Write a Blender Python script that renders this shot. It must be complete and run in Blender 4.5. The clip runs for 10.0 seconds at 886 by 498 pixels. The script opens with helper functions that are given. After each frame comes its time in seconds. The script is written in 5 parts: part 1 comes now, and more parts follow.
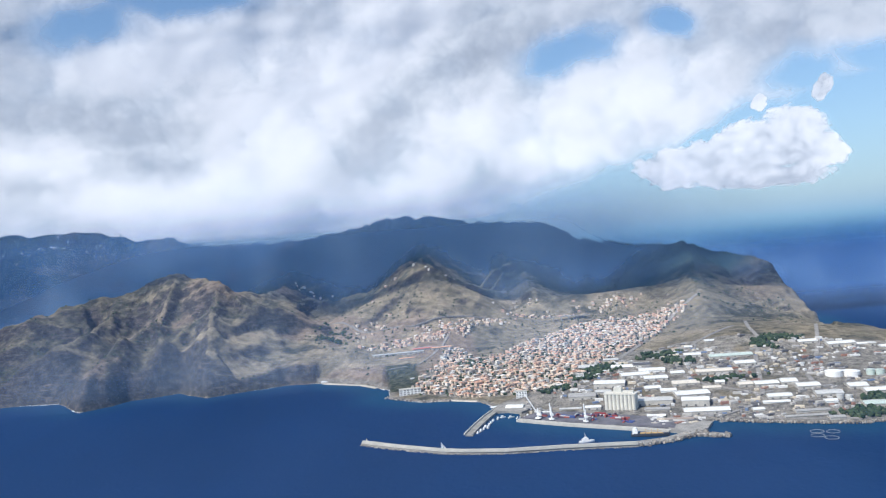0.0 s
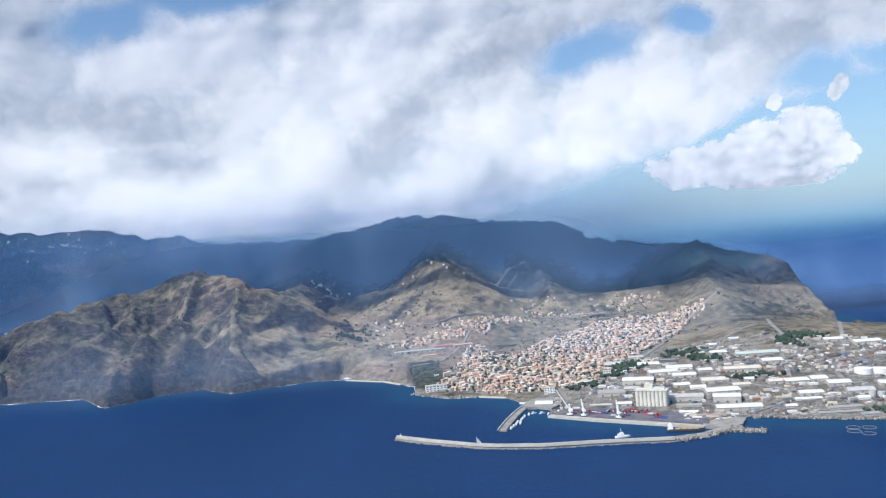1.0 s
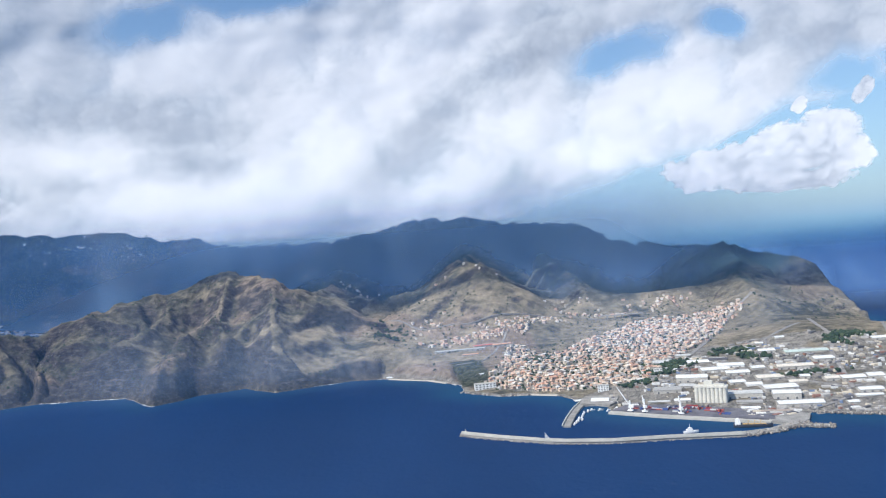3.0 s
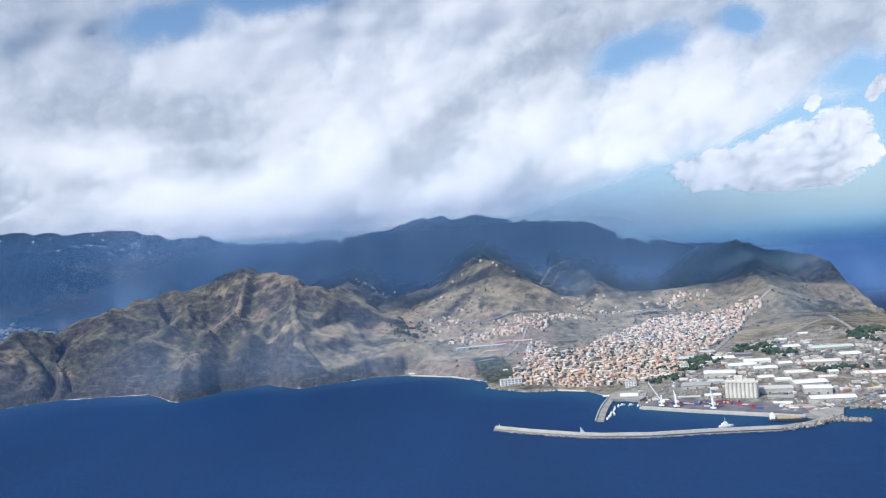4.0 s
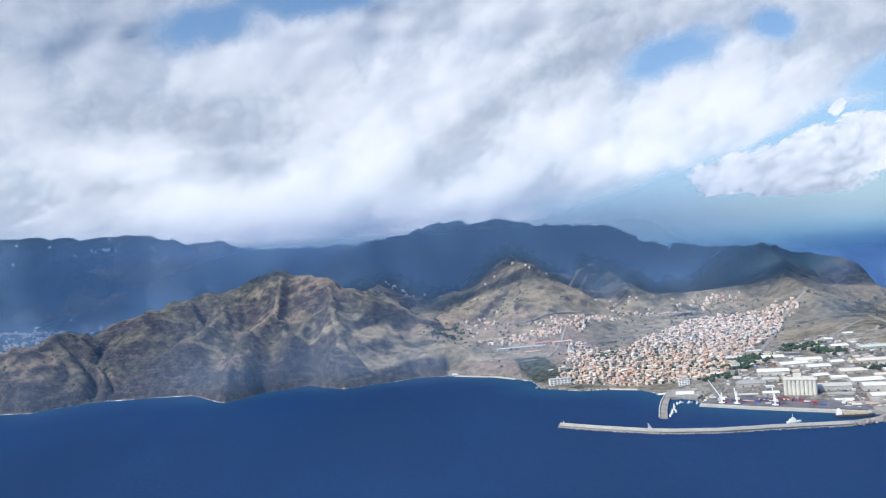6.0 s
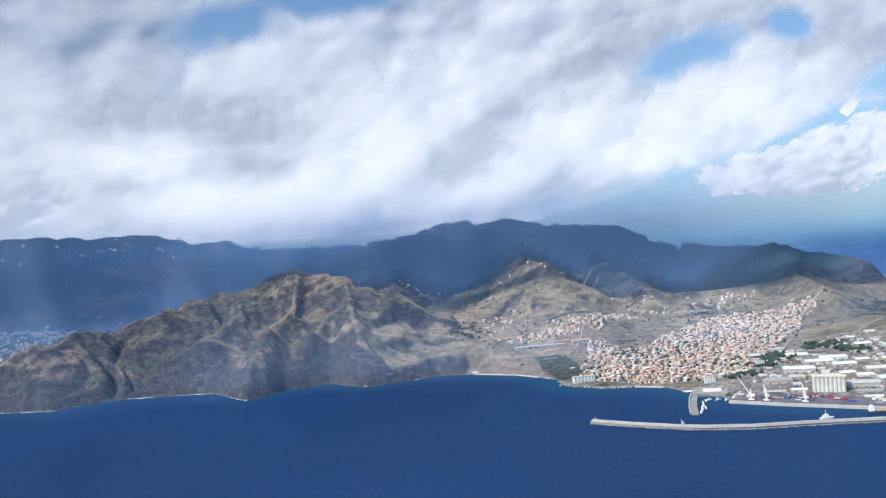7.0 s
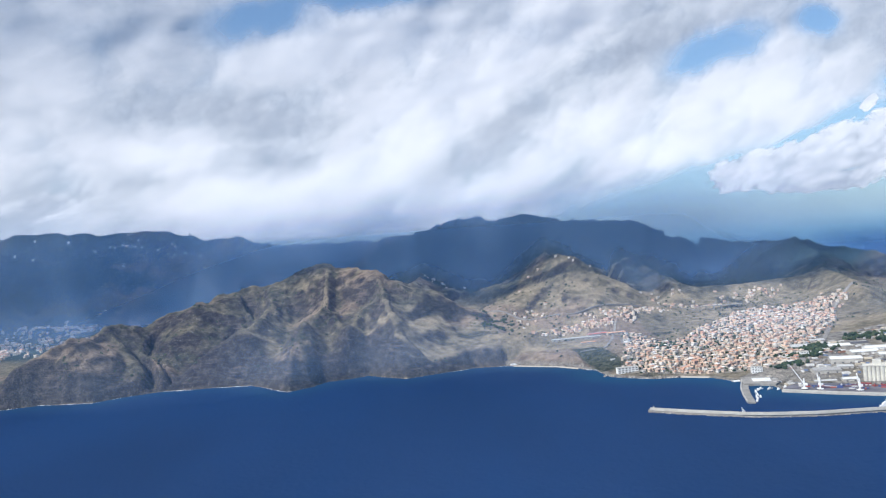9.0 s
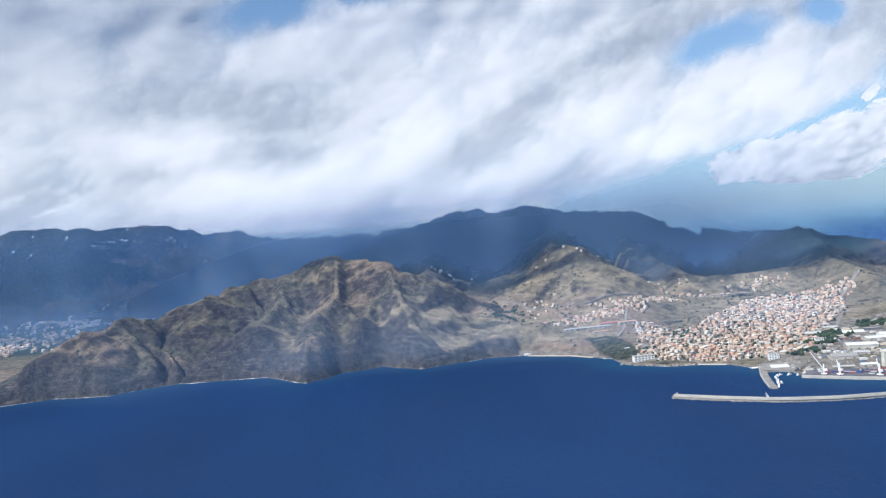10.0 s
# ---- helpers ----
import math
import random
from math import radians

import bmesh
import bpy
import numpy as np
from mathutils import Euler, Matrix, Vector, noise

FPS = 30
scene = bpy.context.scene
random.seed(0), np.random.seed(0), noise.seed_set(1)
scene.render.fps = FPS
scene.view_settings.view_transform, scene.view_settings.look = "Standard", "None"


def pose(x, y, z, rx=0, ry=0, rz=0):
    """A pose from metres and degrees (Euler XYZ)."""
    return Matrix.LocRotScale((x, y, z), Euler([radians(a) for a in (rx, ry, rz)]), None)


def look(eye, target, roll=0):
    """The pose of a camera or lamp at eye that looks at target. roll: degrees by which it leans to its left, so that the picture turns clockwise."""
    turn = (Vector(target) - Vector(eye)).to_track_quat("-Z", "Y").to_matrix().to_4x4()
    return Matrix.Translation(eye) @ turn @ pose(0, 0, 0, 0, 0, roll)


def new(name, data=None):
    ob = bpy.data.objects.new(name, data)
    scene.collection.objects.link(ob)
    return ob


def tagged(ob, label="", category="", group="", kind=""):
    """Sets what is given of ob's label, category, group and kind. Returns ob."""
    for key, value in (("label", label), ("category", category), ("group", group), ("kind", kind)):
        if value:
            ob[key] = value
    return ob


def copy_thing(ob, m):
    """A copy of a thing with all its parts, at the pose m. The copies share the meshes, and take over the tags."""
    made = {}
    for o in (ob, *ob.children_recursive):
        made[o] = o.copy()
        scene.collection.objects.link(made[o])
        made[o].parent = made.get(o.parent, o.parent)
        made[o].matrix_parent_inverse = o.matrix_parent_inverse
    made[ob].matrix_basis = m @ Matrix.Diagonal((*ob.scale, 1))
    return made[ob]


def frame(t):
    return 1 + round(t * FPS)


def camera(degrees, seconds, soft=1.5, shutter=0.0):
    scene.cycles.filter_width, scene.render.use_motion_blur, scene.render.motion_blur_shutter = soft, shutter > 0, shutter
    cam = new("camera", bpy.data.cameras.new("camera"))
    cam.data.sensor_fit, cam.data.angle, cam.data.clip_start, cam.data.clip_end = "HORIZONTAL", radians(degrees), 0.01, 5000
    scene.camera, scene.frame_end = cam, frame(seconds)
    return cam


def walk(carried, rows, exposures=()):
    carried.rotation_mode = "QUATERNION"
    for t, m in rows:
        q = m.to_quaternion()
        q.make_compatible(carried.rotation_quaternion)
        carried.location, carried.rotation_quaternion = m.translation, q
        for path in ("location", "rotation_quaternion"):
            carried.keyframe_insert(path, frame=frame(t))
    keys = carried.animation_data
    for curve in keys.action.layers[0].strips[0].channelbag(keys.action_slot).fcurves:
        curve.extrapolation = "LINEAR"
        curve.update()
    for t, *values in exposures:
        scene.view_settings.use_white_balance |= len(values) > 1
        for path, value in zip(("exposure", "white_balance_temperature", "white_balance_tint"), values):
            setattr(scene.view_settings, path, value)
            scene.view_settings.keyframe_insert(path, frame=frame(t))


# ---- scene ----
cam = camera(58.4, 10.0, 1.2)
PATH = [
    (0, (-1.12, 1.038, 195.52), (-1.084, 3.038, 195.515), -4.8),
    (0.5, (-19.054, -0.965, 194.978), (-19.017, 1.034, 194.972), -4.7),
    (1, (-36.038, -2.888, 194.516), (-36.004, -0.888, 194.511), -4.6),
    (1.5, (-53.261, -4.959, 194.271), (-53.228, -2.959, 194.271), -4.6),
    (2, (-71.917, -6.5, 193.749), (-71.882, -4.501, 193.754), -4.6),
    (2.5, (-88.64, -7.503, 193.065), (-88.602, -5.504, 193.072), -4.6),
    (4, (-143.088, -12.043, 191.302), (-143.045, -10.044, 191.306), -4.5),
    (4.5, (-161.168, -13.688, 190.704), (-161.127, -11.688, 190.709), -4.6),
    (5, (-178.353, -15.416, 190.039), (-178.307, -13.417, 190.05), -4.6),
    (5.5, (-195.835, -16.863, 189.103), (-195.788, -14.864, 189.12), -4.6),
    (7, (-251.182, -20.075, 186.489), (-251.126, -18.076, 186.512), -4.5),
    (7.5, (-269.423, -21.331, 186.013), (-269.365, -19.331, 186.038), -4.6),
    (8, (-285.901, -22.538, 185.107), (-285.832, -20.539, 185.135), -4.5),
    (8.5, (-302.79, -23.692, 184.179), (-302.712, -21.694, 184.204), -4.6),
    (9, (-321.681, -24.792, 183.413), (-321.611, -22.793, 183.43), -4.5),
    (9.5, (-339.647, -25.307, 182.688), (-339.545, -23.309, 182.698), -4.7),
    (10, (-358.39, -27.172, 181.877), (-358.298, -25.174, 181.876), -4.9),
]
walk(cam, [(t, look(eye, target, roll)) for t, eye, target, roll in PATH])

# ---- world, sun ----
SUN_EL, SUN_AZ = 47.0, 236.0          # degrees above the horizon; degrees clockwise from +y
sun = new("sun", bpy.data.lights.new("sun", "SUN"))
sun.data.energy, sun.data.angle, sun.data.color = 4.7, radians(0.53), (1.0, 0.95, 0.87)
_a, _e = radians(SUN_AZ), radians(SUN_EL)
SUN_WAY = Vector((math.sin(_a) * math.cos(_e), math.cos(_a) * math.cos(_e), math.sin(_e)))
sun.matrix_world = look(SUN_WAY * 100, (0, 0, 0))


class Nodes:
    """Small helper to write node trees."""

    def __init__(self, tree):
        self.tree = tree
        tree.nodes.clear()

    def put(self, kind, inputs=()):
        n = self.tree.nodes.new(kind)
        for i, v in enumerate(inputs):
            self.link(v, n.inputs[i])
        return n

    def link(self, v, socket):
        if isinstance(v, bpy.types.NodeSocket):
            self.tree.links.new(v, socket)
        elif isinstance(v, bpy.types.Node):
            self.tree.links.new(v.outputs[0], socket)
        elif v is not None:
            if socket.type == "RGBA" and len(v) == 3:
                v = (*v, 1.0)
            socket.default_value = v

    def math(self, op, a, b=None, c=None):
        n = self.put("ShaderNodeMath", [a, b, c])
        n.operation = op
        return n.outputs[0]

    def vec(self, op, a, b=None):
        n = self.put("ShaderNodeVectorMath", [a, b] if b is not None else [a])
        n.operation = op
        return n.outputs["Value"] if op in ("LENGTH", "DOT_PRODUCT") else n.outputs[0]

    def step(self, v, lo, hi, a=0.0, b=1.0):
        n = self.put("ShaderNodeMapRange")
        n.interpolation_type = "SMOOTHSTEP"
        for key, val in (("Value", v), ("From Min", lo), ("From Max", hi), ("To Min", a), ("To Max", b)):
            self.link(val, n.inputs[key])
        return n.outputs[0]

    def mix(self, f, a, b, mode="MIX"):
        n = self.put("ShaderNodeMix")
        n.data_type, n.blend_type, n.clamp_factor = "RGBA", mode, True
        self.link(f, n.inputs[0]), self.link(a, n.inputs[6]), self.link(b, n.inputs[7])
        return n.outputs[2]

    def noise(self, vector, scale, detail=4.0, rough=0.55, color=False):
        n = self.put("ShaderNodeTexNoise")
        self.link(vector, n.inputs["Vector"])
        n.inputs["Scale"].default_value, n.inputs["Detail"].default_value, n.inputs["Roughness"].default_value = scale, detail, rough
        return n.outputs["Color" if color else "Fac"]

    def ramp(self, f, stops):
        n = self.put("ShaderNodeValToRGB", [f])
        el = n.color_ramp.elements
        while len(el) < len(stops):
            el.new(0.5)
        for e, (p, c) in zip(el, stops):
            e.position, e.color = p, (*c, 1.0)
        return n.outputs[0]


# the sky: Nishita blue, haze towards the horizon and the far sea under it
world = bpy.data.worlds.new("sky")
scene.world = world
world.use_nodes = True
w = Nodes(world.node_tree)
way = w.put("ShaderNodeTexCoord").outputs["Generated"]
el = w.math("DEGREES", w.math("ARCSINE", w.put("ShaderNodeSeparateXYZ", [way]).outputs[2]))
nishita = w.put("ShaderNodeTexSky")
nishita.sky_type, nishita.sun_disc, nishita.altitude = "NISHITA", False, 200.0
nishita.sun_elevation, nishita.sun_rotation = radians(SUN_EL), radians(SUN_AZ)
blue = w.mix(1.0, nishita.outputs[0], (0.10, 0.125, 0.15), "MULTIPLY")
haze = w.math("POWER", 2.718, w.math("MULTIPLY", w.math("MAXIMUM", el, 0.0), -0.13))
air = w.mix(w.math("MULTIPLY", haze, 0.8), blue, (0.42, 0.61, 0.80))
far_sea = w.ramp(w.step(el, 1.6, -3.4), [(0.0, (0.38, 0.58, 0.77)), (0.3, (0.24, 0.47, 0.70)), (0.55, (0.11, 0.32, 0.60)), (0.8, (0.045, 0.205, 0.50)), (1.0, (0.026, 0.15, 0.44))])
air = w.mix(w.step(el, 2.2, 0.0), air, far_sea)
w.put("ShaderNodeOutputWorld", [w.put("ShaderNodeBackground", [air, 1.0])])


# ---- materials ----
def material(name):
    m = bpy.data.materials.new(name)
    m.use_nodes = True
    return m, Nodes(m.node_tree)


def surface(n, color, rough=0.8, metal=0.0, normal=None, spec=0.3):
    b = n.put("ShaderNodeBsdfPrincipled")
    n.link(color, b.inputs["Base Color"]), n.link(rough, b.inputs["Roughness"]), n.link(metal, b.inputs["Metallic"])
    n.link(spec, b.inputs["Specular IOR Level"])
    if normal is not None:
        n.link(normal, b.inputs["Normal"])
    n.put("ShaderNodeOutputMaterial", [b])
    return b


def bump(n, height, strength=0.5, distance=1.0):
    b = n.put("ShaderNodeBump")
    n.link(strength, b.inputs["Strength"]), n.link(distance, b.inputs["Distance"]), n.link(height, b.inputs["Height"])
    return b.outputs[0]


def plain(name, color, rough=0.75, metal=0.0, var=0.25, scale=0.6, spec=0.3):
    """A painted, cast or metal surface with mottling at two scales."""
    m, n = material(name)
    p = n.put("ShaderNodeNewGeometry").outputs["Position"]
    a, b = n.noise(p, scale, 5.0), n.noise(p, scale * 7.0, 3.0)
    f = n.math("ADD", n.math("MULTIPLY", a, 0.7), n.math("MULTIPLY", b, 0.3))
    dark, light = [c * (1 - var) for c in color], [min(1.0, c * (1 + var * 0.6)) for c in color]
    surface(n, n.mix(n.step(f, 0.3, 0.7), dark, light), rough, metal, bump(n, b, 0.25, 0.1), spec)
    return m


def land_material():
    m, n = material("hillside")
    g = n.put("ShaderNodeNewGeometry")
    p, nz = g.outputs["Position"], n.put("ShaderNodeSeparateXYZ", [g.outputs["Normal"]]).outputs[2]

    def cover_of(name):
        a = n.put("ShaderNodeAttribute")
        a.attribute_name = name
        return a.outputs["Fac"]

    big, mid, small, grain = n.noise(p, 0.006, 5.0), n.noise(p, 0.022, 6.0, 0.62), n.noise(p, 0.09, 5.0, 0.65), n.noise(p, 0.4, 4.0, 0.7)
    grass = n.ramp(n.step(n.math("ADD", n.math("MULTIPLY", mid, 0.6), n.math("MULTIPLY", small, 0.4)), 0.33, 0.68),
                   [(0.0, (0.12, 0.11, 0.08)), (0.3, (0.22, 0.19, 0.135)), (0.6, (0.325, 0.275, 0.195)), (1.0, (0.45, 0.37, 0.26))])
    olive = n.ramp(n.step(small, 0.3, 0.7), [(0.0, (0.038, 0.044, 0.042)), (0.6, (0.082, 0.083, 0.066)), (1.0, (0.145, 0.135, 0.102))])
    rock = n.ramp(n.step(n.math("ADD", n.math("MULTIPLY", small, 0.5), n.math("MULTIPLY", grain, 0.5)), 0.32, 0.7),
                  [(0.0, (0.022, 0.024, 0.03)), (0.5, (0.06, 0.058, 0.06)), (0.8, (0.115, 0.098, 0.088)), (1.0, (0.19, 0.15, 0.125))])
    # dark forest, with the blue of distant haze put into its green
    hazy_wood = n.ramp(n.step(n.math("ADD", n.math("MULTIPLY", mid, 0.4), n.math("MULTIPLY", grain, 0.6)), 0.3, 0.72),
                  [(0.0, (0.012, 0.028, 0.035)), (0.5, (0.024, 0.052, 0.062)), (0.85, (0.045, 0.08, 0.08)), (1.0, (0.08, 0.11, 0.095))])
    made = n.ramp(n.step(n.math("ADD", n.math("MULTIPLY", small, 0.5), n.math("MULTIPLY", grain, 0.5)), 0.35, 0.66),
                  [(0.0, (0.10, 0.10, 0.085)), (0.35, (0.22, 0.205, 0.18)), (0.7, (0.32, 0.295, 0.255)), (1.0, (0.44, 0.40, 0.345))])
    strata = n.noise(n.vec("MULTIPLY", p, (0.03, 0.03, 0.22)), 1.0, 6.0, 0.68)
    rock = n.mix(n.math("MULTIPLY", n.step(strata, 0.5, 0.72), n.step(mid, 0.4, 0.65)), rock, (0.19, 0.15, 0.125))
    red = n.mix(n.step(small, 0.35, 0.65), (0.18, 0.135, 0.105), (0.33, 0.255, 0.20))
    crop = n.mix(n.step(n.noise(p, 0.15, 3.0), 0.4, 0.6), (0.035, 0.045, 0.032), (0.10, 0.105, 0.07))
    c = n.mix(n.step(n.math("ADD", n.math("MULTIPLY", big, 0.6), n.math("MULTIPLY", mid, 0.5)), 0.555, 0.66), grass, olive)
    c = n.mix(n.math("MULTIPLY", cover_of("scrub_shade"), n.step(mid, 0.25, 0.6)), c, olive)
    c = n.mix(cover_of("bare"), c, red)
    c = n.mix(n.math("MULTIPLY", n.step(nz, 0.86, 0.68), n.step(mid, 0.2, 0.5)), c, rock)
    c = n.mix(cover_of("crag"), c, rock)
    c = n.mix(cover_of("built"), c, made)
    c = n.mix(cover_of("field"), c, crop)
    c = n.mix(cover_of("forest"), c, hazy_wood)
    h = n.math("ADD", n.math("MULTIPLY", small, 3.0), n.math("MULTIPLY", grain, 1.2))
    surface(n, c, 0.95, 0.0, bump(n, h, 0.9, 2.6), 0.1)
    return m


def water_material():
    m, n = material("sea_water")
    p = n.put("ShaderNodeNewGeometry").outputs["Position"]
    swell, chop, streak = n.noise(p, 0.02, 4.0), n.noise(p, 0.16, 5.0, 0.65), n.noise(n.vec("MULTIPLY", p, (1.0, 0.35, 1.0)), 0.004, 4.0)
    deep = n.mix(n.step(streak, 0.3, 0.7), (0.004, 0.024, 0.085), (0.006, 0.032, 0.108))
    near = n.put("ShaderNodeAttribute")
    near.attribute_name = "shallow"
    c = n.mix(near.outputs["Fac"], deep, (0.012, 0.07, 0.13))
    h = n.math("ADD", n.math("MULTIPLY", swell, 2.0), chop)
    ripple = bump(n, h, 0.5, 1.5)
    gloss = n.put("ShaderNodeBsdfGlossy")
    n.link((0.8, 0.9, 1.0), gloss.inputs["Color"]), n.link(0.3, gloss.inputs["Roughness"]), n.link(ripple, gloss.inputs["Normal"])
    n.put("ShaderNodeOutputMaterial", [n.put("ShaderNodeMixShader", [0.035, n.put("ShaderNodeBsdfDiffuse", [c, 0.0, ripple]), gloss])])
    return m


HILLSIDE, SEA = land_material(), water_material()


# ---- the lie of the land ----
def lattice(ix, iy, seed):
    h = (ix * 374761393 + iy * 668265263 + seed * 982451653) & 0xFFFFFFFF
    h = ((h ^ (h >> 13)) * 1274126177) & 0xFFFFFFFF
    return ((h ^ (h >> 16)) & 0xFFFFFF) / float(0xFFFFFF)


def value_noise(x, y, seed):
    ix, iy = np.floor(x).astype(np.int64), np.floor(y).astype(np.int64)
    fx, fy = x - ix, y - iy
    fx, fy = fx * fx * fx * (fx * (fx * 6 - 15) + 10), fy * fy * fy * (fy * (fy * 6 - 15) + 10)
    a, b, c, d = lattice(ix, iy, seed), lattice(ix + 1, iy, seed), lattice(ix, iy + 1, seed), lattice(ix + 1, iy + 1, seed)
    return (a * (1 - fx) + b * fx) * (1 - fy) + (c * (1 - fx) + d * fx) * fy


def fbm(x, y, size, octaves=5, seed=1, ridged=False):
    """Noise from 0 to 1 with features of that size in metres."""
    total, amp, weight = 0.0, 1.0, 0.0
    for i in range(octaves):
        k = 2.0 ** i / size
        c, s = math.cos(0.7 * i), math.sin(0.7 * i)
        v = value_noise((x * c - y * s) * k + 17.3 * i, (x * s + y * c) * k + 5.1 * i, seed + i)
        total, weight = total + amp * (1 - abs(2 * v - 1) if ridged else v), weight + amp
        amp *= 0.5
    return total / weight


SOUTH = [(-1700, 1120), (-1250, 1175), (-1000, 1208), (-922, 1232), (-870, 1220), (-835, 1210), (-795, 1248), (-740, 1278), (-598, 1261), (-555, 1206), (-525, 1161),
         (-490, 1190), (-472, 1229), (-440, 1246), (-412, 1264), (-385, 1231), (-350, 1191), (-320, 1205), (-290, 1220), (-242, 1248), (-183, 1234), (-118, 1187), (-72, 1118),
         (-73, 1062), (-24, 1014), (12, 1006), (47, 983), (64, 945), (88, 905), (84, 868), (124, 826), (184, 783), (225, 760), (258, 774), (271, 788),
         (308, 766), (352, 745), (389, 730), (440, 735), (560, 700), (900, 640)]
NORTH = [(1500, 700), (1100, 900), (760, 1130), (690, 1225), (672, 1315), (710, 1480), (742, 1600), (762, 1690), (775, 1760), (745, 1950), (680, 2250), (560, 2600),
         (400, 2900), (100, 3400), (-100, 4700), (-4200, 4700), (-4200, 1000)]
LAND = np.array(SOUTH + NORTH, float)


def segment_distance(x, y, a, b):
    ax, ay, dx, dy = a[0], a[1], b[0] - a[0], b[1] - a[1]
    t = np.clip(((x - ax) * dx + (y - ay) * dy) / (dx * dx + dy * dy + 1e-9), 0, 1)
    return np.hypot(x - ax - t * dx, y - ay - t * dy), t


def inside(x, y, poly):
    odd = np.zeros(np.shape(x), bool)
    for (ax, ay), (bx, by) in zip(poly, np.roll(poly, -1, 0)):
        cross = (ay > y) != (by > y)
        odd ^= cross & (x < (bx - ax) * (y - ay) / (by - ay + 1e-12) + ax)
    return odd


def shore(x, y):
    """Metres inland of the shoreline; negative at sea."""
    wx, wy = x + 14 * (fbm(x, y, 60, 4, 31) - 0.5), y + 14 * (fbm(x, y, 60, 4, 41) - 0.5)
    quay = (x > 40) & (x < 300) & (y < 900)
    wx, wy = np.where(quay, x, wx), np.where(quay, y, wy)
    d = np.full(np.shape(x), 1e9)
    for a, b in zip(LAND, np.roll(LAND, -1, 0)):
        d = np.minimum(d, segment_distance(wx, wy, a, b)[0])
    return np.where(inside(wx, wy, LAND), d, -d)


# crest lines: points (x, y, height), then the fall per metre and how much the flanks hollow out
CRESTS = {
    "main": ([(-900, 2500, 150), (-600, 2400, 165), (-464, 2340, 190), (-351, 2330, 257), (-175, 2330, 274), (10, 2330, 281), (160, 2330, 254), (339, 2330, 241),
              (400, 2290, 212), (470, 2210, 168), (501, 2120, 168), (577, 2080, 162), (600, 1840, 158), (670, 1745, 124), (706, 1690, 116), (722, 1672, 104)], 0.40, 0.9),
    "cone": ([(40, 2150, 205), (-15, 1850, 176), (-49, 1650, 165), (-28, 1606, 165), (-2, 1585, 160), (22, 1520, 112)], 0.42, 0.8),
    "saddle": ([(-464, 2330, 185), (-400, 2050, 172), (-378, 1938, 166), (-300, 1780, 140), (-330, 1650, 138), (-322, 1608, 137), (-399, 1498, 150)], 0.42, 0.8),
    "pass": ([(-322, 1611, 134), (-260, 1640, 112), (-203, 1651, 106), (-120, 1650, 116), (-49, 1640, 160)], 0.40, 0.8),
    "shoulder": ([(230, 2200, 205), (215, 1800, 118), (203, 1582, 90), (190, 1520, 60)], 0.45, 0.8),
    "east": ([(600, 1840, 150), (548, 1640, 108), (505, 1566, 97), (474, 1400, 80), (455, 1335, 74), (440, 1250, 50)], 0.20, 0.7),
    "bench": ([(505, 1580, 92), (420, 1570, 82), (310, 1575, 78), (203, 1585, 84)], 0.22, 0.8),
    "headland": ([(-270, 1345, 62), (-320, 1400, 108), (-399, 1498, 167), (-450, 1565, 168), (-514, 1607, 189), (-570, 1602, 174), (-606, 1612, 148), (-660, 1582, 152),
                  (-745, 1480, 126), (-816, 1472, 100), (-868, 1415, 104), (-887, 1324, 98), (-960, 1250, 62)], 0.50, 0.85),
    "spur": ([(-399, 1498, 162), (-384, 1400, 124), (-371, 1316, 97), (-360, 1250, 66), (-352, 1215, 40)], 0.62, 0.9),
    "spur_west": ([(-606, 1600, 150), (-600, 1480, 116), (-602, 1380, 98), (-628, 1318, 92), (-655, 1290, 62)], 0.62, 0.9),
    "spur_far": ([(-500, 1580, 180), (-493, 1411, 100), (-440, 1300, 78), (-436, 1270, 58)], 0.62, 0.9),
    "spur_point": ([(-493, 1411, 108), (-520, 1300, 84), (-526, 1230, 66), (-526, 1185, 46)], 0.62, 0.9),
    "dark_hill": ([(-2600, 2500, 330), (-2000, 2650, 300), (-1719, 2700, 282), (-1439, 2700, 280), (-1340, 2690, 245), (-1220, 2660, 180)], 0.40, 0.9),
    "back": ([(-800, 3000, 215), (-500, 3000, 255), (-290, 3000, 290), (-202, 3000, 316), (-105, 3000, 323), (-31, 3000, 313), (30, 3000, 290), (150, 3000, 230)], 0.45, 0.9),
    "far": ([(-3300, 3250, 430), (-2300, 3200, 396), (-1680, 3150, 388), (-1545, 3150, 378), (-1413, 3150, 368), (-1281, 3150, 364), (-1204, 3150, 346), (-1140, 3150, 320),
             (-1017, 3150, 328), (-920, 3150, 296), (-798, 3150, 288), (-710, 3150, 270), (-560, 3150, 268), (-300, 3200, 240)], 0.42, 0.9),
    "far_spur": ([(-1281, 3150, 350), (-1200, 2900, 250), (-1120, 2720, 180)], 0.40, 0.9),
    "far_rib": ([(-900, 3150, 285), (-860, 2900, 220), (-820, 2650, 150)], 0.40, 0.9),
    "middle": ([(-1900, 3000, 300), (-1600, 2950, 270), (-1400, 2900, 225), (-1300, 2820, 180)], 0.38, 0.8),
}


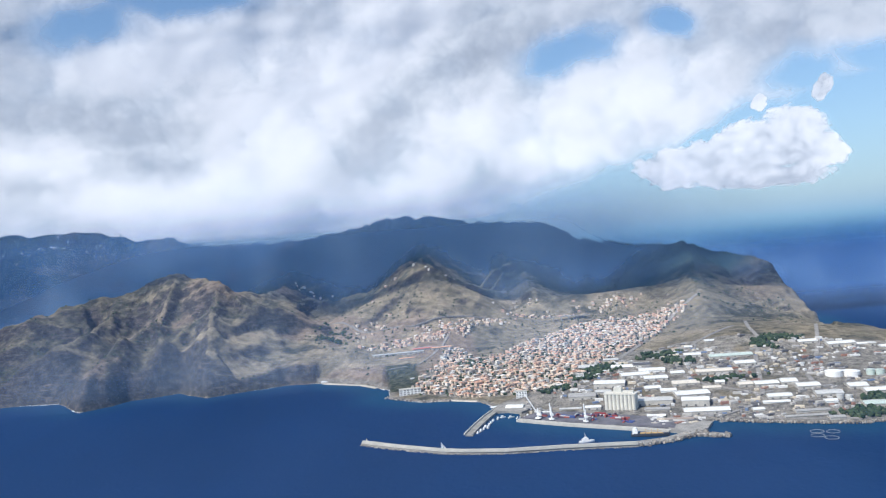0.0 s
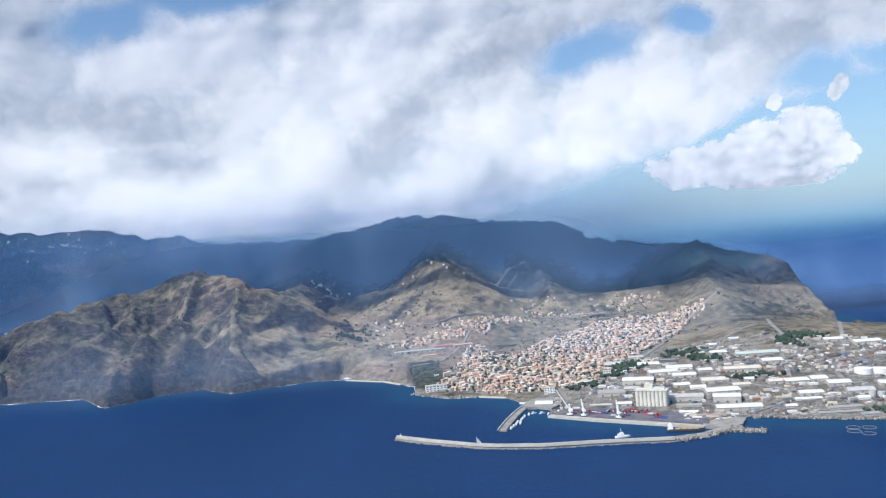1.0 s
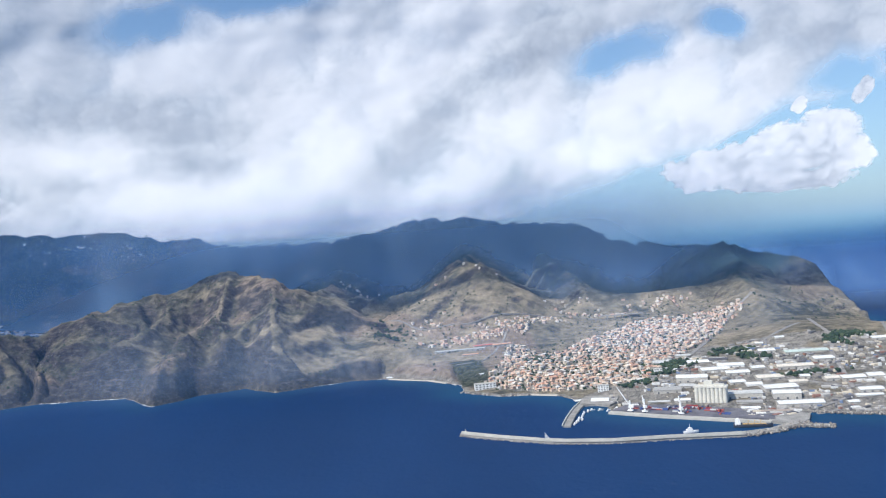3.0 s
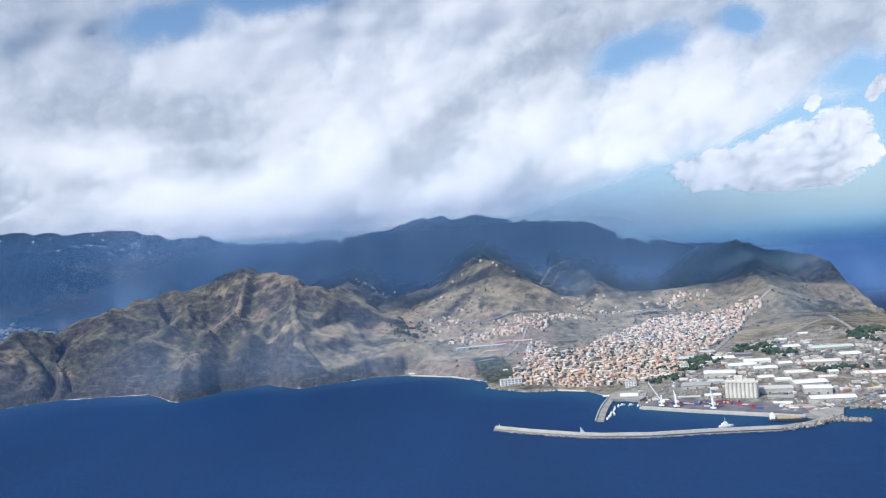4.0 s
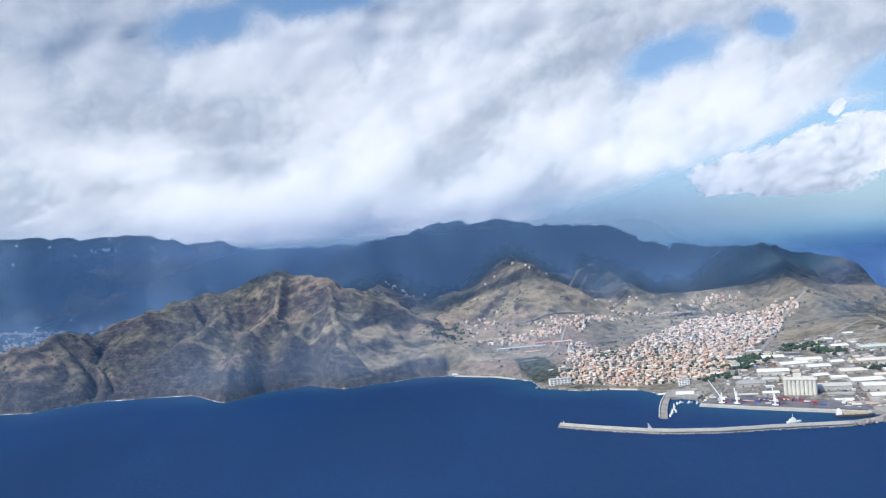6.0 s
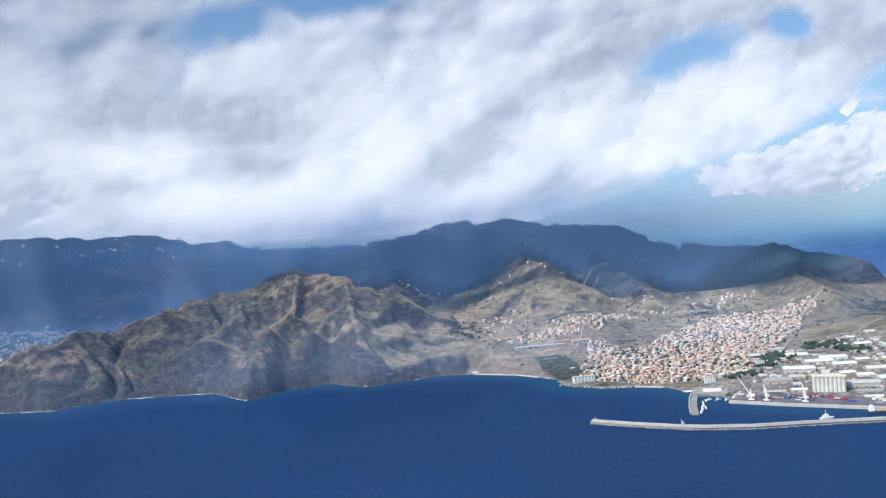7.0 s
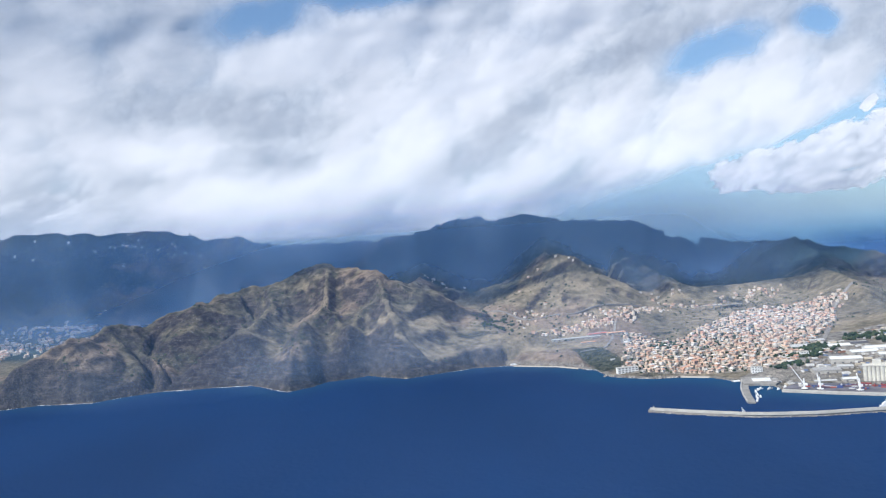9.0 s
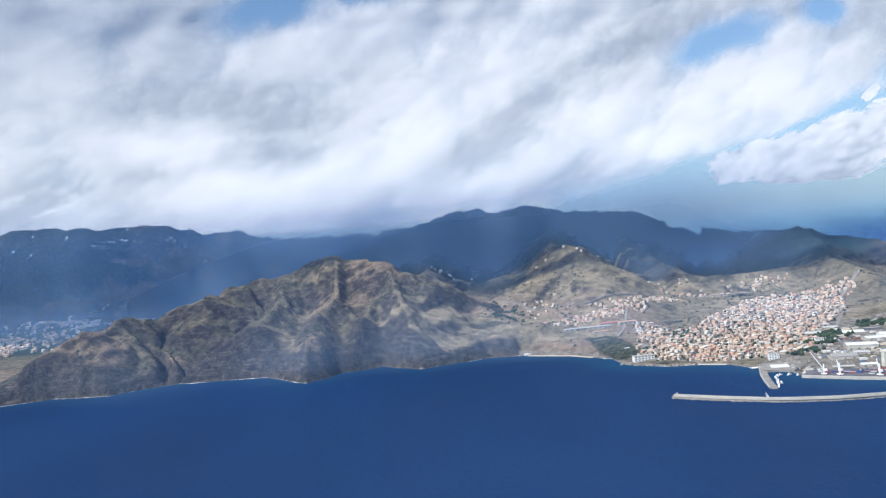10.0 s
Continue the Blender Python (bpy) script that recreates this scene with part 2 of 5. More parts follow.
def height(x, y):
    """Height of the ground over the sea."""
    d = shore(x, y)
    inland = np.clip(d - 15, 0, None)
    port = np.exp(-(((x - 150) / 105) ** 4 + ((y - 850) / 75) ** 4))
    base = 2.6 + 52 * (1 - np.exp(-inland * 0.0024)) * (1 - 0.85 * port)
    base = base + 21 * smooth(x, 330, 450) * smooth(y, 960, 1130) * np.clip(inland / 150, 0, 1) + 9 * smooth(y, 1330, 1470) * smooth(x, 60, 160)
    base = base + 5.0 * (fbm(x, y, 140, 4, 3) - 0.5) * np.clip(inland / 120, 0, 1)
    base = np.where(x < -500, np.minimum(base, 60) + np.clip((y - 2000) * 0.05, 0, 130), base)
    best = base
    bend = 46 * (fbm(x, y, 120, 4, 211) - 0.5)
    carve = np.where(y > 1750, 90.0, 66.0)
    for rows, fall, hollow in CRESTS.values():
        crest, run = np.full(np.shape(x), -1e9), 1000.0 * len(rows)
        off, mark, total = np.zeros(np.shape(x)), 0.0, 0.0
        for a, b in zip(rows, rows[1:]):
            r, t = segment_distance(x, y, a, b)
            long = math.hypot(b[0] - a[0], b[1] - a[1])
            slope = a[2] + (b[2] - a[2]) * t - r * fall * (1 - 0.32 * hollow * np.clip(r / 500, 0, 1)) - 2.0 * (1 - np.exp(-r / 30))
            best_here = slope > crest
            crest, off = np.where(best_here, slope, crest), np.where(best_here, r, off)
            near = (r + 4.0) ** -4
            mark, total = mark + (run + t * long) * near, total + near
            run += long
        # ravines between spurs, deeper the further down the flank
        mark = mark / total + bend
        cut = 0.6 * (1 - np.abs(2 * value_noise(mark / 95, off / 420, 201) - 1)) ** 1.4 + 0.4 * (1 - np.abs(2 * value_noise(mark / 40 + 9, off / 160, 203) - 1)) ** 1.4
        crest = crest - np.minimum(off * 0.46, carve) * (cut - 0.12)
        k = 9.0                                   # rounds the meeting of slopes
        h = np.clip(0.5 + 0.5 * (crest - best) / k, 0, 1)
        best = best * (1 - h) + crest * h + k * h * (1 - h)
    rise = np.clip((best - base) / 60, 0, 1)
    far = np.clip((y - 1700) / 1200, 0, 0.8)
    wx, wy = x + 60 * (fbm(x, y, 180, 3, 51) - 0.5), y + 60 * (fbm(x, y, 180, 3, 61) - 0.5)
    gully = fbm(wx, wy * 0.6, 120, 5, 7, True) - 0.62
    crags = fbm(x, y, 42, 4, 9, True) - 0.6
    rough = fbm(wx, wy, 58, 4, 15, True) - 0.62
    best = best + rise * ((14 + 22 * far) * gully + (8 + 15 * far) * crags + np.where(x < -190, 20.0, 9.0) * rough)
    cliff = np.where(x < -190, 1.5 + 2.0 * d, 1.0 + 0.16 * d)
    cliff = np.where((x > 640) & (y > 1450), 1.0 + 4.0 * d, cliff)
    cliff = np.where((x > 380) & (y < 1000), 1.0 + 0.25 * d, cliff)
    cliff = np.where((x > -190) & (x < -80) & (y < 1290), 1.0 + 0.7 * d, cliff)
    cliff = np.where((x > 70) & (x < 260) & (y < 950), np.where(d > 0, 1.7 + 0.03 * d, d), cliff)
    cliff = cliff + np.where((x < -190) & (d > 6), 10 * (fbm(x, y, 28, 3, 13, True) - 0.6), 0)
    cliff = cliff + np.clip(d - 45, 0, None) * 1.5
    soft = 5.0
    h = np.clip(0.5 + 0.5 * (best - cliff) / soft, 0, 1)
    z = best * (1 - h) + cliff * h - soft * h * (1 - h)
    return np.where(d > 0, np.maximum(z, 0.35), np.maximum(-7.0, 0.25 * d - 0.3)), d


def smooth(v, lo, hi):
    t = np.clip((v - lo) / (hi - lo), 0, 1)
    return t * t * (3 - 2 * t)


# ---- building helpers ----
def mesh_from(name, verts, faces, mat, smooth_shade=False):
    me = bpy.data.meshes.new(name)
    me.from_pydata(verts, [], faces)
    me.materials.append(mat)
    if smooth_shade:
        me.polygons.foreach_set("use_smooth", [True] * len(me.polygons))
    me.update()
    return me


def part(name, bm, mat, parent=None, label=""):
    """Links a bmesh as one mesh object, under a thing or a part."""
    me = bpy.data.meshes.new(name)
    bm.to_mesh(me)
    bm.free()
    me.materials.append(mat)
    ob = new(name, me)
    ob.parent = parent
    return tagged(ob, label) if label else ob


def ground(x, y):
    return float(height(np.array([float(x)]), np.array([float(y)]))[0][0])


def box(bm, x0, x1, y0, y1, z0, z1, m=None, taper=0.0):
    c = [(x0, y0, z0), (x1, y0, z0), (x1, y1, z0), (x0, y1, z0), (x0 + taper, y0 + taper, z1), (x1 - taper, y0 + taper, z1), (x1 - taper, y1 - taper, z1), (x0 + taper, y1 - taper, z1)]
    v = [bm.verts.new(m @ Vector(p) if m else p) for p in c]
    for f in ((3, 2, 1, 0), (4, 5, 6, 7), (0, 1, 5, 4), (1, 2, 6, 5), (2, 3, 7, 6), (3, 0, 4, 7)):
        bm.faces.new([v[i] for i in f])


def rod(bm, a, b, r, sides=6, r2=None):
    a, b = Vector(a), Vector(b)
    q = (b - a).to_track_quat("Z", "Y").to_matrix()
    rings = []
    for p, rad in ((a, r), (b, r if r2 is None else r2)):
        rings.append([bm.verts.new(p + q @ Vector((rad * math.cos(2 * math.pi * i / sides), rad * math.sin(2 * math.pi * i / sides), 0))) for i in range(sides)])
    for i in range(sides):
        bm.faces.new((rings[0][i], rings[0][(i + 1) % sides], rings[1][(i + 1) % sides], rings[1][i]))
    bm.faces.new(rings[0][::-1]), bm.faces.new(rings[1])


def strip(bm, line, width, z0, z1, lean=0.0):
    """A wall or deck along a line, from z0 to z1; lean widens its foot."""
    pts = [Vector((*p, 0)) for p in line]
    rows = []
    for i, p in enumerate(pts):
        t = (pts[min(i + 1, len(pts) - 1)] - pts[max(i - 1, 0)]).normalized()
        s = Vector((-t.y, t.x, 0))
        rows.append([bm.verts.new(p + s * k + Vector((0, 0, z))) for k, z in ((width / 2 + lean, z0), (width / 2, z1), (-width / 2, z1), (-width / 2 - lean, z0))])
    for a, b in zip(rows, rows[1:]):
        for i in range(3):
            bm.faces.new((a[i], a[i + 1], b[i + 1], b[i]))
        bm.faces.new((a[3], a[0], b[0], b[3]))
    bm.faces.new(rows[0]), bm.faces.new(rows[-1][::-1])
    bmesh.ops.recalc_face_normals(bm, faces=bm.faces)


def fine_line(line, step):
    out = []
    for a, b in zip(line, line[1:]):
        k = max(1, int(math.hypot(b[0] - a[0], b[1] - a[1]) / step))
        out += [(a[0] + (b[0] - a[0]) * i / k, a[1] + (b[1] - a[1]) * i / k) for i in range(k)]
    return out + [tuple(line[-1][:2])]


# ---- ground and sea ----
def spans(*rows):
    out = []
    for lo, hi, s in rows:
        out.append(np.arange(lo, hi, s))
    return np.concatenate(out)


gx = spans((-3900, -1100, 22), (-1100, 720, 4.6), (720, 1500, 15))
gy = spans((640, 1720, 4.6), (1720, 2420, 8), (2420, 4400, 22))
X, Y = np.meshgrid(gx, gy)
Z, D = height(X.ravel(), Y.ravel())
X, Y = X.ravel(), Y.ravel()
nx, ny = len(gx), len(gy)
idx = np.arange(nx * ny).reshape(ny, nx)
quads = np.stack([idx[:-1, :-1], idx[:-1, 1:], idx[1:, 1:], idx[1:, :-1]], -1).reshape(-1, 4)
quads = quads[(Z[quads] > -6.9).any(1)]
land_mesh = bpy.data.meshes.new("ground")
land_mesh.vertices.add(len(X))
land_mesh.vertices.foreach_set("co", np.stack([X, Y, Z], 1).ravel())
land_mesh.loops.add(quads.size)
land_mesh.loops.foreach_set("vertex_index", quads.ravel())
land_mesh.polygons.add(len(quads))
land_mesh.polygons.foreach_set("loop_start", np.arange(0, quads.size, 4))
land_mesh.polygons.foreach_set("use_smooth", np.ones(len(quads), bool))
land_mesh.update(calc_edges=True)
land_mesh.materials.append(HILLSIDE)

TOWN = np.array([(-48, 1066), (-28, 1052), (12, 1024), (68, 992), (150, 965), (190, 1030), (237, 1096), (314, 1172), (392, 1325), (415, 1370), (333, 1432),
                 (273, 1420), (154, 1298), (95, 1225), (62, 1200), (30, 1320), (15, 1330), (5, 1240), (-25, 1150)], float)
WORKS = np.array([(84, 870), (124, 828), (184, 785), (258, 776), (310, 770), (390, 735), (640, 720), (640, 1000), (480, 1040), (330, 1130), (260, 1120), (200, 1060), (165, 1000), (70, 960)], float)
wob = fbm(X, Y, 70, 4, 71)
masks = {}
# dark forest cover, drawn to take in slopes under cloud shade too
edge = 1790 + 90 * np.sin(X / 170.0) - 60 * np.exp(-((X + 30) / 90) ** 2) + 170 * (wob - 0.5) + -250 * smooth(X, 150, 330)
stand = fbm(X, Y, 46, 4, 79)
masks["forest"] = np.maximum(smooth(Y + 420 * (stand - 0.5), edge - 60, edge + 130), smooth(Y, 1600, 1680) * smooth(X, -620, -760))
masks["forest"] = np.maximum(masks["forest"], 0.5 * smooth(stand, 0.52, 0.6) * smooth(Y, 1480, 1620) * smooth(X, -330, -200))
masks["forest"] *= 1 - smooth(X + 120 * (stand - 0.5), 560, 620) * smooth(-Y, -1730, -1640)
masks["forest"] *= 1 - smooth(X, 690, 735) * smooth(fbm(X, Y, 50, 3, 73), 0.3, 0.5)
masks["forest"] *= 1 - 0.55 * smooth(fbm(X, Y, 130, 5, 75), 0.52, 0.68) * smooth(Y, 1900, 2300) * (X < -350)
masks["built"] = np.maximum(inside(X + 20 * (wob - 0.5), Y, TOWN), inside(X, Y, WORKS) * smooth(fbm(X, Y, 45, 4, 77), 0.22, 0.42)).astype(float)
masks["built"] = np.maximum(masks["built"], (D > 0) * smooth(D, 9, 4) * (X > -190))
masks["scrub_shade"] = smooth(fbm(X, Y, 160, 4, 81), 0.5, 0.62) * np.where(X < -150, 1.0, 0.3 + 0.5 * smooth(Y, 1350, 1450))
# darker cover on the east hill and the cone's top
masks["scrub_shade"] = np.maximum(masks["scrub_shade"], 0.85 * np.exp(-((X - 570) / 120) ** 2 - ((Y - 1500) / 120) ** 2) + 0.75 * np.exp(-((X + 30) / 110) ** 2 - ((Y - 1620) / 90) ** 2))
masks["crag"] = (D > 0) * (X < -190) * smooth(D + 130 * (fbm(X, Y, 75, 4, 83) - 0.5), 62, 20)
masks["bare"] = smooth(fbm(X, Y, 110, 4, 85), 0.56, 0.66) * (X < 60) * 0.7
masks["bare"] = np.maximum(masks["bare"], np.exp(-(((X + 118) / 45) ** 2 + ((Y - 1205) / 28) ** 2)))
masks["bare"] = np.maximum(masks["bare"], 0.8 * np.exp(-(((X + 525) / 32) ** 2 + ((Y - 1440) / 40) ** 2)) + 0.7 * np.exp(-(((X + 385) / 30) ** 2 + ((Y - 1490) / 45) ** 2)))
masks["bare"] = np.maximum(masks["bare"], 0.6 * np.exp(-((X - 640) / 60) ** 2 - ((Y - 1600) / 110) ** 2))
# cloud shade over the west headland, put in as dark scrub colour
masks["scrub_shade"] = np.maximum(masks["scrub_shade"], 0.85 * smooth(-X + 160 * (wob - 0.5), 540, 700))
masks["field"] = smooth(np.abs(X + 52 + (Y - 1140) * 0.1), 26, 20) * smooth(np.abs(Y - 1170), 75, 68)
for key, v in masks.items():
    at = land_mesh.attributes.new(key, "FLOAT", "POINT")
    at.data.foreach_set("value", np.asarray(v, np.float32))
tagged(new("ground", land_mesh), "dry volcanic hillsides with scrub, cliffs, dark forest and painted cloud shade", "ground", kind="structure")

sx = np.concatenate([np.linspace(-15000, -1560, 16), np.arange(-1500, 1000, 20), np.linspace(1040, 15000, 16)])
sy = np.concatenate([np.linspace(-15000, -260, 16), np.arange(-200, 1460, 20), np.linspace(1500, 15000, 16)])
U, V = np.meshgrid(sx, sy)
U, V = U.ravel(), V.ravel()
inner = shore(U, V)
sea_verts = np.stack([U, V, 0 * U], 1).tolist()
k = len(sx)
sea_faces = [(j * k + i, j * k + i + 1, (j + 1) * k + i + 1, (j + 1) * k + i) for j in range(len(sy) - 1) for i in range(k - 1)]
sea_mesh = mesh_from("water", sea_verts, sea_faces, SEA)
at = sea_mesh.attributes.new("shallow", "FLOAT", "POINT")
at.data.foreach_set("value", (smooth(inner, -70, -4) * np.where(U > -200, 0.55, 0.3) * (np.abs(U) < 1000)).astype(np.float32))
tagged(new("water", sea_mesh), "deep blue open sea with a fine ripple", "sea", kind="structure")


# ---- the cloud deck, a broken sheet that leans over the ridge ----
GAPS = [(-15.8, 17.8, 5.43, 1.09, 3), (-22.1, 16.1, 3.1, 1.32, 11), (11.3, 13.0, 3.3, 1.32, 8),
        (18.2, 13.9, 1.55, 0.97, -9), (28.7, 6.7, 4.27, 2.72, 14), (26.4, 9.5, 2.72, 1.24, 12), (22.9, 7.2, 2.13, 1.16, 13),
        (30.3, 2.6, 3.49, 2.72, -7), (20.5, 5.8, 1.75, 0.85, 25), (30.2, 9.8, 2.33, 0.97, -11)]
HEAPS = [(17.2, 4.1, 2.52, 1.32, -6), (20.0, 4.2, 2.33, 1.55, -7), (22.7, 4.8, 2.91, 1.94, -7), (25.4, 5.2, 2.33, 1.94, -8),
         (26.7, 4.3, 1.75, 1.32, -7), (23.0, 3.2, 4.27, 0.85, -6), (23.7, 7.8, 0.54, 0.54, -8), (27.1, 8.3, 0.58, 0.93, -30),
         (-30.6, 4.4, 2.0, 1.1, -4)]
# lit heads and shaded bands of the cloud, painted as tone
BRIGHT = [(-10.5, 8.6, 3.3, 2.91, 17), (-5.3, 13.2, 6.6, 2.72, 30), (-2.0, 4.4, 2.13, 0.97, -5), (-24.9, 7.9, 2.33, 1.36, -2),
          (-15.7, 14.9, 6.98, 1.55, 4), (3.7, 8.8, 1.55, 1.16, -5), (15.5, 9.8, 5.4, 1.8, 7), (10.3, 5.9, 2.72, 0.97, -6),
          (-19.5, 4.5, 5.82, 1.09, -3), (-13.9, 5.5, 2.33, 1.94, 17)]
GREY = [(25.0, 11.3, 7.0, 2.2, 4), (-3.6, 8.0, 6.4, 1.94, 45), (4.9, 13.6, 4.66, 2.33, 23), (-26.3, 4.8, 3.88, 1.86, -3), (-21.6, 9.8, 7.76, 1.55, -6),
        (-17.9, 7.0, 4.66, 1.09, -3), (12.1, 3.4, 6.98, 0.85, -6), (22.9, 2.6, 4.27, 0.54, -1), (-7.8, 2.6, 3.88, 0.7, -4),
        (5.3, 4.0, 3.1, 1.16, 15), (-30.6, 4.1, 5.0, 2.0, -4)]


def cloud_material():
    m, n = material("cloud")
    uv = n.put("ShaderNodeAttribute")
    uv.attribute_name = "dome"
    dome = uv.outputs["Vector"]
    bent = n.vec("ADD", dome, n.vec("MULTIPLY", n.vec("SUBTRACT", n.noise(dome, 0.3, 5.0, 0.55, True), (0.5, 0.5, 0.5)), (2.4, 1.9, 0.0)))

    def patches(rows, soft):
        total = None
        for x, y, rx, ry, turn in rows:
            p = n.put("ShaderNodeMapping", [bent])
            p.vector_type = "TEXTURE"
            p.inputs["Location"].default_value, p.inputs["Rotation"].default_value = (x, y, 0), (0, 0, radians(turn))
            p.inputs["Scale"].default_value = (rx, ry, 1)
            one = n.step(n.vec("LENGTH", p), 1.0 + soft, max(0.0, 1.0 - soft))
            total = one if total is None else n.math("MAXIMUM", total, one)
        return total

    axis = n.put("ShaderNodeSeparateXYZ", [dome])
    az, el = axis.outputs[0], axis.outputs[1]

    def billow(scale, detail):
        v = n.put("ShaderNodeTexVoronoi")
        v.feature, v.normalize = "SMOOTH_F1", True
        n.link(n.vec("MULTIPLY", bent, (1.0, 1.35, 1.0)), v.inputs["Vector"])
        for key, val in (("Scale", scale), ("Detail", detail), ("Roughness", 0.5), ("Lacunarity", 2.1), ("Smoothness", 0.3)):
            v.inputs[key].default_value = val
        return n.math("SUBTRACT", 1.0, v.outputs["Distance"])

    fine, puffs = n.noise(bent, 0.3, 6.0, 0.52), billow(0.2, 3.0)
    small, knobs = billow(0.5, 2.0), billow(0.95, 2.0)
    heap, gap = patches(HEAPS, 0.45), patches(GAPS, 0.9)
    low_right = n.math("MULTIPLY", n.step(n.math("SUBTRACT", el, n.math("MULTIPLY", az, 0.19)), 3.8, -0.4), n.step(az, -2.0, 14.0))
    cover = n.math("ADD", n.math("MULTIPLY", fine, 0.7), n.math("MULTIPLY", puffs, 0.35))
    cover = n.math("SUBTRACT", n.math("ADD", cover, 0.14), n.math("MULTIPLY", gap, 0.66))
    cover = n.math("SUBTRACT", cover, n.math("MULTIPLY", low_right, 1.0))
    cover = n.math("SUBTRACT", cover, n.math("MULTIPLY", n.step(el, 18.5, 23.0), 1.2))
    cover = n.math("SUBTRACT", cover, n.step(el, 2.3, 1.0))
    puffy = n.math("ADD", heap, n.math("MULTIPLY", n.math("ADD", n.math("MULTIPLY", n.math("SUBTRACT", knobs, 0.66), 1.5), n.math("SUBTRACT", fine, 0.5)), n.math("MULTIPLY", n.step(heap, 0.05, 0.4), 1.3)))
    dense = n.math("MAXIMUM", n.step(cover, 0.10, 0.78), n.step(puffy, 0.30, 0.70))
    body = n.math("ADD", n.math("MULTIPLY", puffs, 0.5), n.math("ADD", n.math("MULTIPLY", small, 0.34), n.math("MULTIPLY", knobs, 0.2)))
    tone = n.math("ADD", n.math("ADD", body, n.math("MULTIPLY", n.math("SUBTRACT", fine, 0.3), 0.5)), n.math("MULTIPLY", patches(BRIGHT, 0.8), 0.24))
    tone = n.math("ADD", n.math("SUBTRACT", tone, n.math("MULTIPLY", n.math("MULTIPLY", patches(GREY, 0.9), n.math("SUBTRACT", 1.0, n.math("MULTIPLY", heap, 0.5))), 0.24)), n.math("MULTIPLY", n.math("MULTIPLY", heap, n.math("SUBTRACT", knobs, 0.78)), 0.7))
    # shaded greys, bright heads and pale thin rims are put into the colour
    white = n.ramp(n.step(tone, 0.46, 1.12), [(0.0, (0.50, 0.54, 0.59)), (0.3, (0.70, 0.73, 0.755)), (0.65, (0.85, 0.86, 0.87)), (1.0, (0.96, 0.96, 0.96))])
    white = n.mix(n.step(dense, 0.75, 0.15), white, (0.82, 0.84, 0.86))
    # normal set along the sun's way, so the sheet is lit evenly however it hangs
    lit = n.put("ShaderNodeMixShader", [0.8, n.put("ShaderNodeBsdfDiffuse", [white]), n.put("ShaderNodeBsdfTranslucent", [white, tuple(-SUN_WAY)])])
    seen = n.put("ShaderNodeMixShader", [n.math("MULTIPLY", dense, 0.98), n.put("ShaderNodeBsdfTransparent"), lit])
    n.put("ShaderNodeOutputMaterial", [seen])
    return m


def deck_depth(up):
    """How far off the sheet hangs, by the angle at which it stands over the horizon."""
    table = np.arange(-5, 32, 0.1)
    off = np.interp(table, [0, 1.5, 3.0, 4.5, 6.0, 8.8, 13.0, 17.6, 24.0, 30.0], [4300, 4150, 3150, 2400, 2080, 1730, 1480, 1342, 1130, 900])
    return np.interp(up, table[30:-30], np.convolve(np.convolve(off, np.ones(31) / 31, "valid"), np.ones(31) / 31, "valid"))


da, de = np.meshgrid(np.arange(-56, 44, 0.5), np.arange(0.6, 24.0, 0.3))
da, de = da.ravel(), de.ravel()
far_off = deck_depth(de) * (1 + 0.02 * (fbm(da * 10 + 900, de * 14 + 500, 40, 4, 91) - 0.5))
ta = np.tan(np.radians(da))
deck = np.stack([far_off * ta, far_off, 195.5 + far_off * np.sqrt(1 + ta * ta) * np.tan(np.radians(de))], 1)
cols, rows_n = len(np.arange(-56, 44, 0.5)), len(np.arange(0.6, 24.0, 0.3))
deck_mesh = mesh_from("cloud_deck", deck.tolist(), [(j * cols + i, j * cols + i + 1, (j + 1) * cols + i + 1, (j + 1) * cols + i)
                                                    for j in range(rows_n - 1) for i in range(cols - 1)], cloud_material(), True)
at = deck_mesh.attributes.new("dome", "FLOAT_VECTOR", "POINT")
at.data.foreach_set("vector", np.stack([da, de, 0 * da], 1).astype(np.float32).ravel())
tagged(new("cloud_deck", deck_mesh), "broken white cumulus deck with blue gaps over the ridge", "cloud", kind="stuff")


# ---- a few faint sheets over land and sea, tinted to stand in for haze ----
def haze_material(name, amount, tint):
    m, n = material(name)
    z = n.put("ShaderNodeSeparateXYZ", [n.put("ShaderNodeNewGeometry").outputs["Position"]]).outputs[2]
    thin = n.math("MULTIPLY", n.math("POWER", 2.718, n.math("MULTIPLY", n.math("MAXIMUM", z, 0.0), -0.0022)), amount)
    # normal fixed at the sun, so the painted haze is evenly bright
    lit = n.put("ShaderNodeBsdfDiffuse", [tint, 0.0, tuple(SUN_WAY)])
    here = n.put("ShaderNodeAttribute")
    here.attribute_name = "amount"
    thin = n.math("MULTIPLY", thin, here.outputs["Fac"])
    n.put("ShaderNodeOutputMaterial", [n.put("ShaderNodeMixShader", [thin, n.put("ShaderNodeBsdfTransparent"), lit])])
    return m


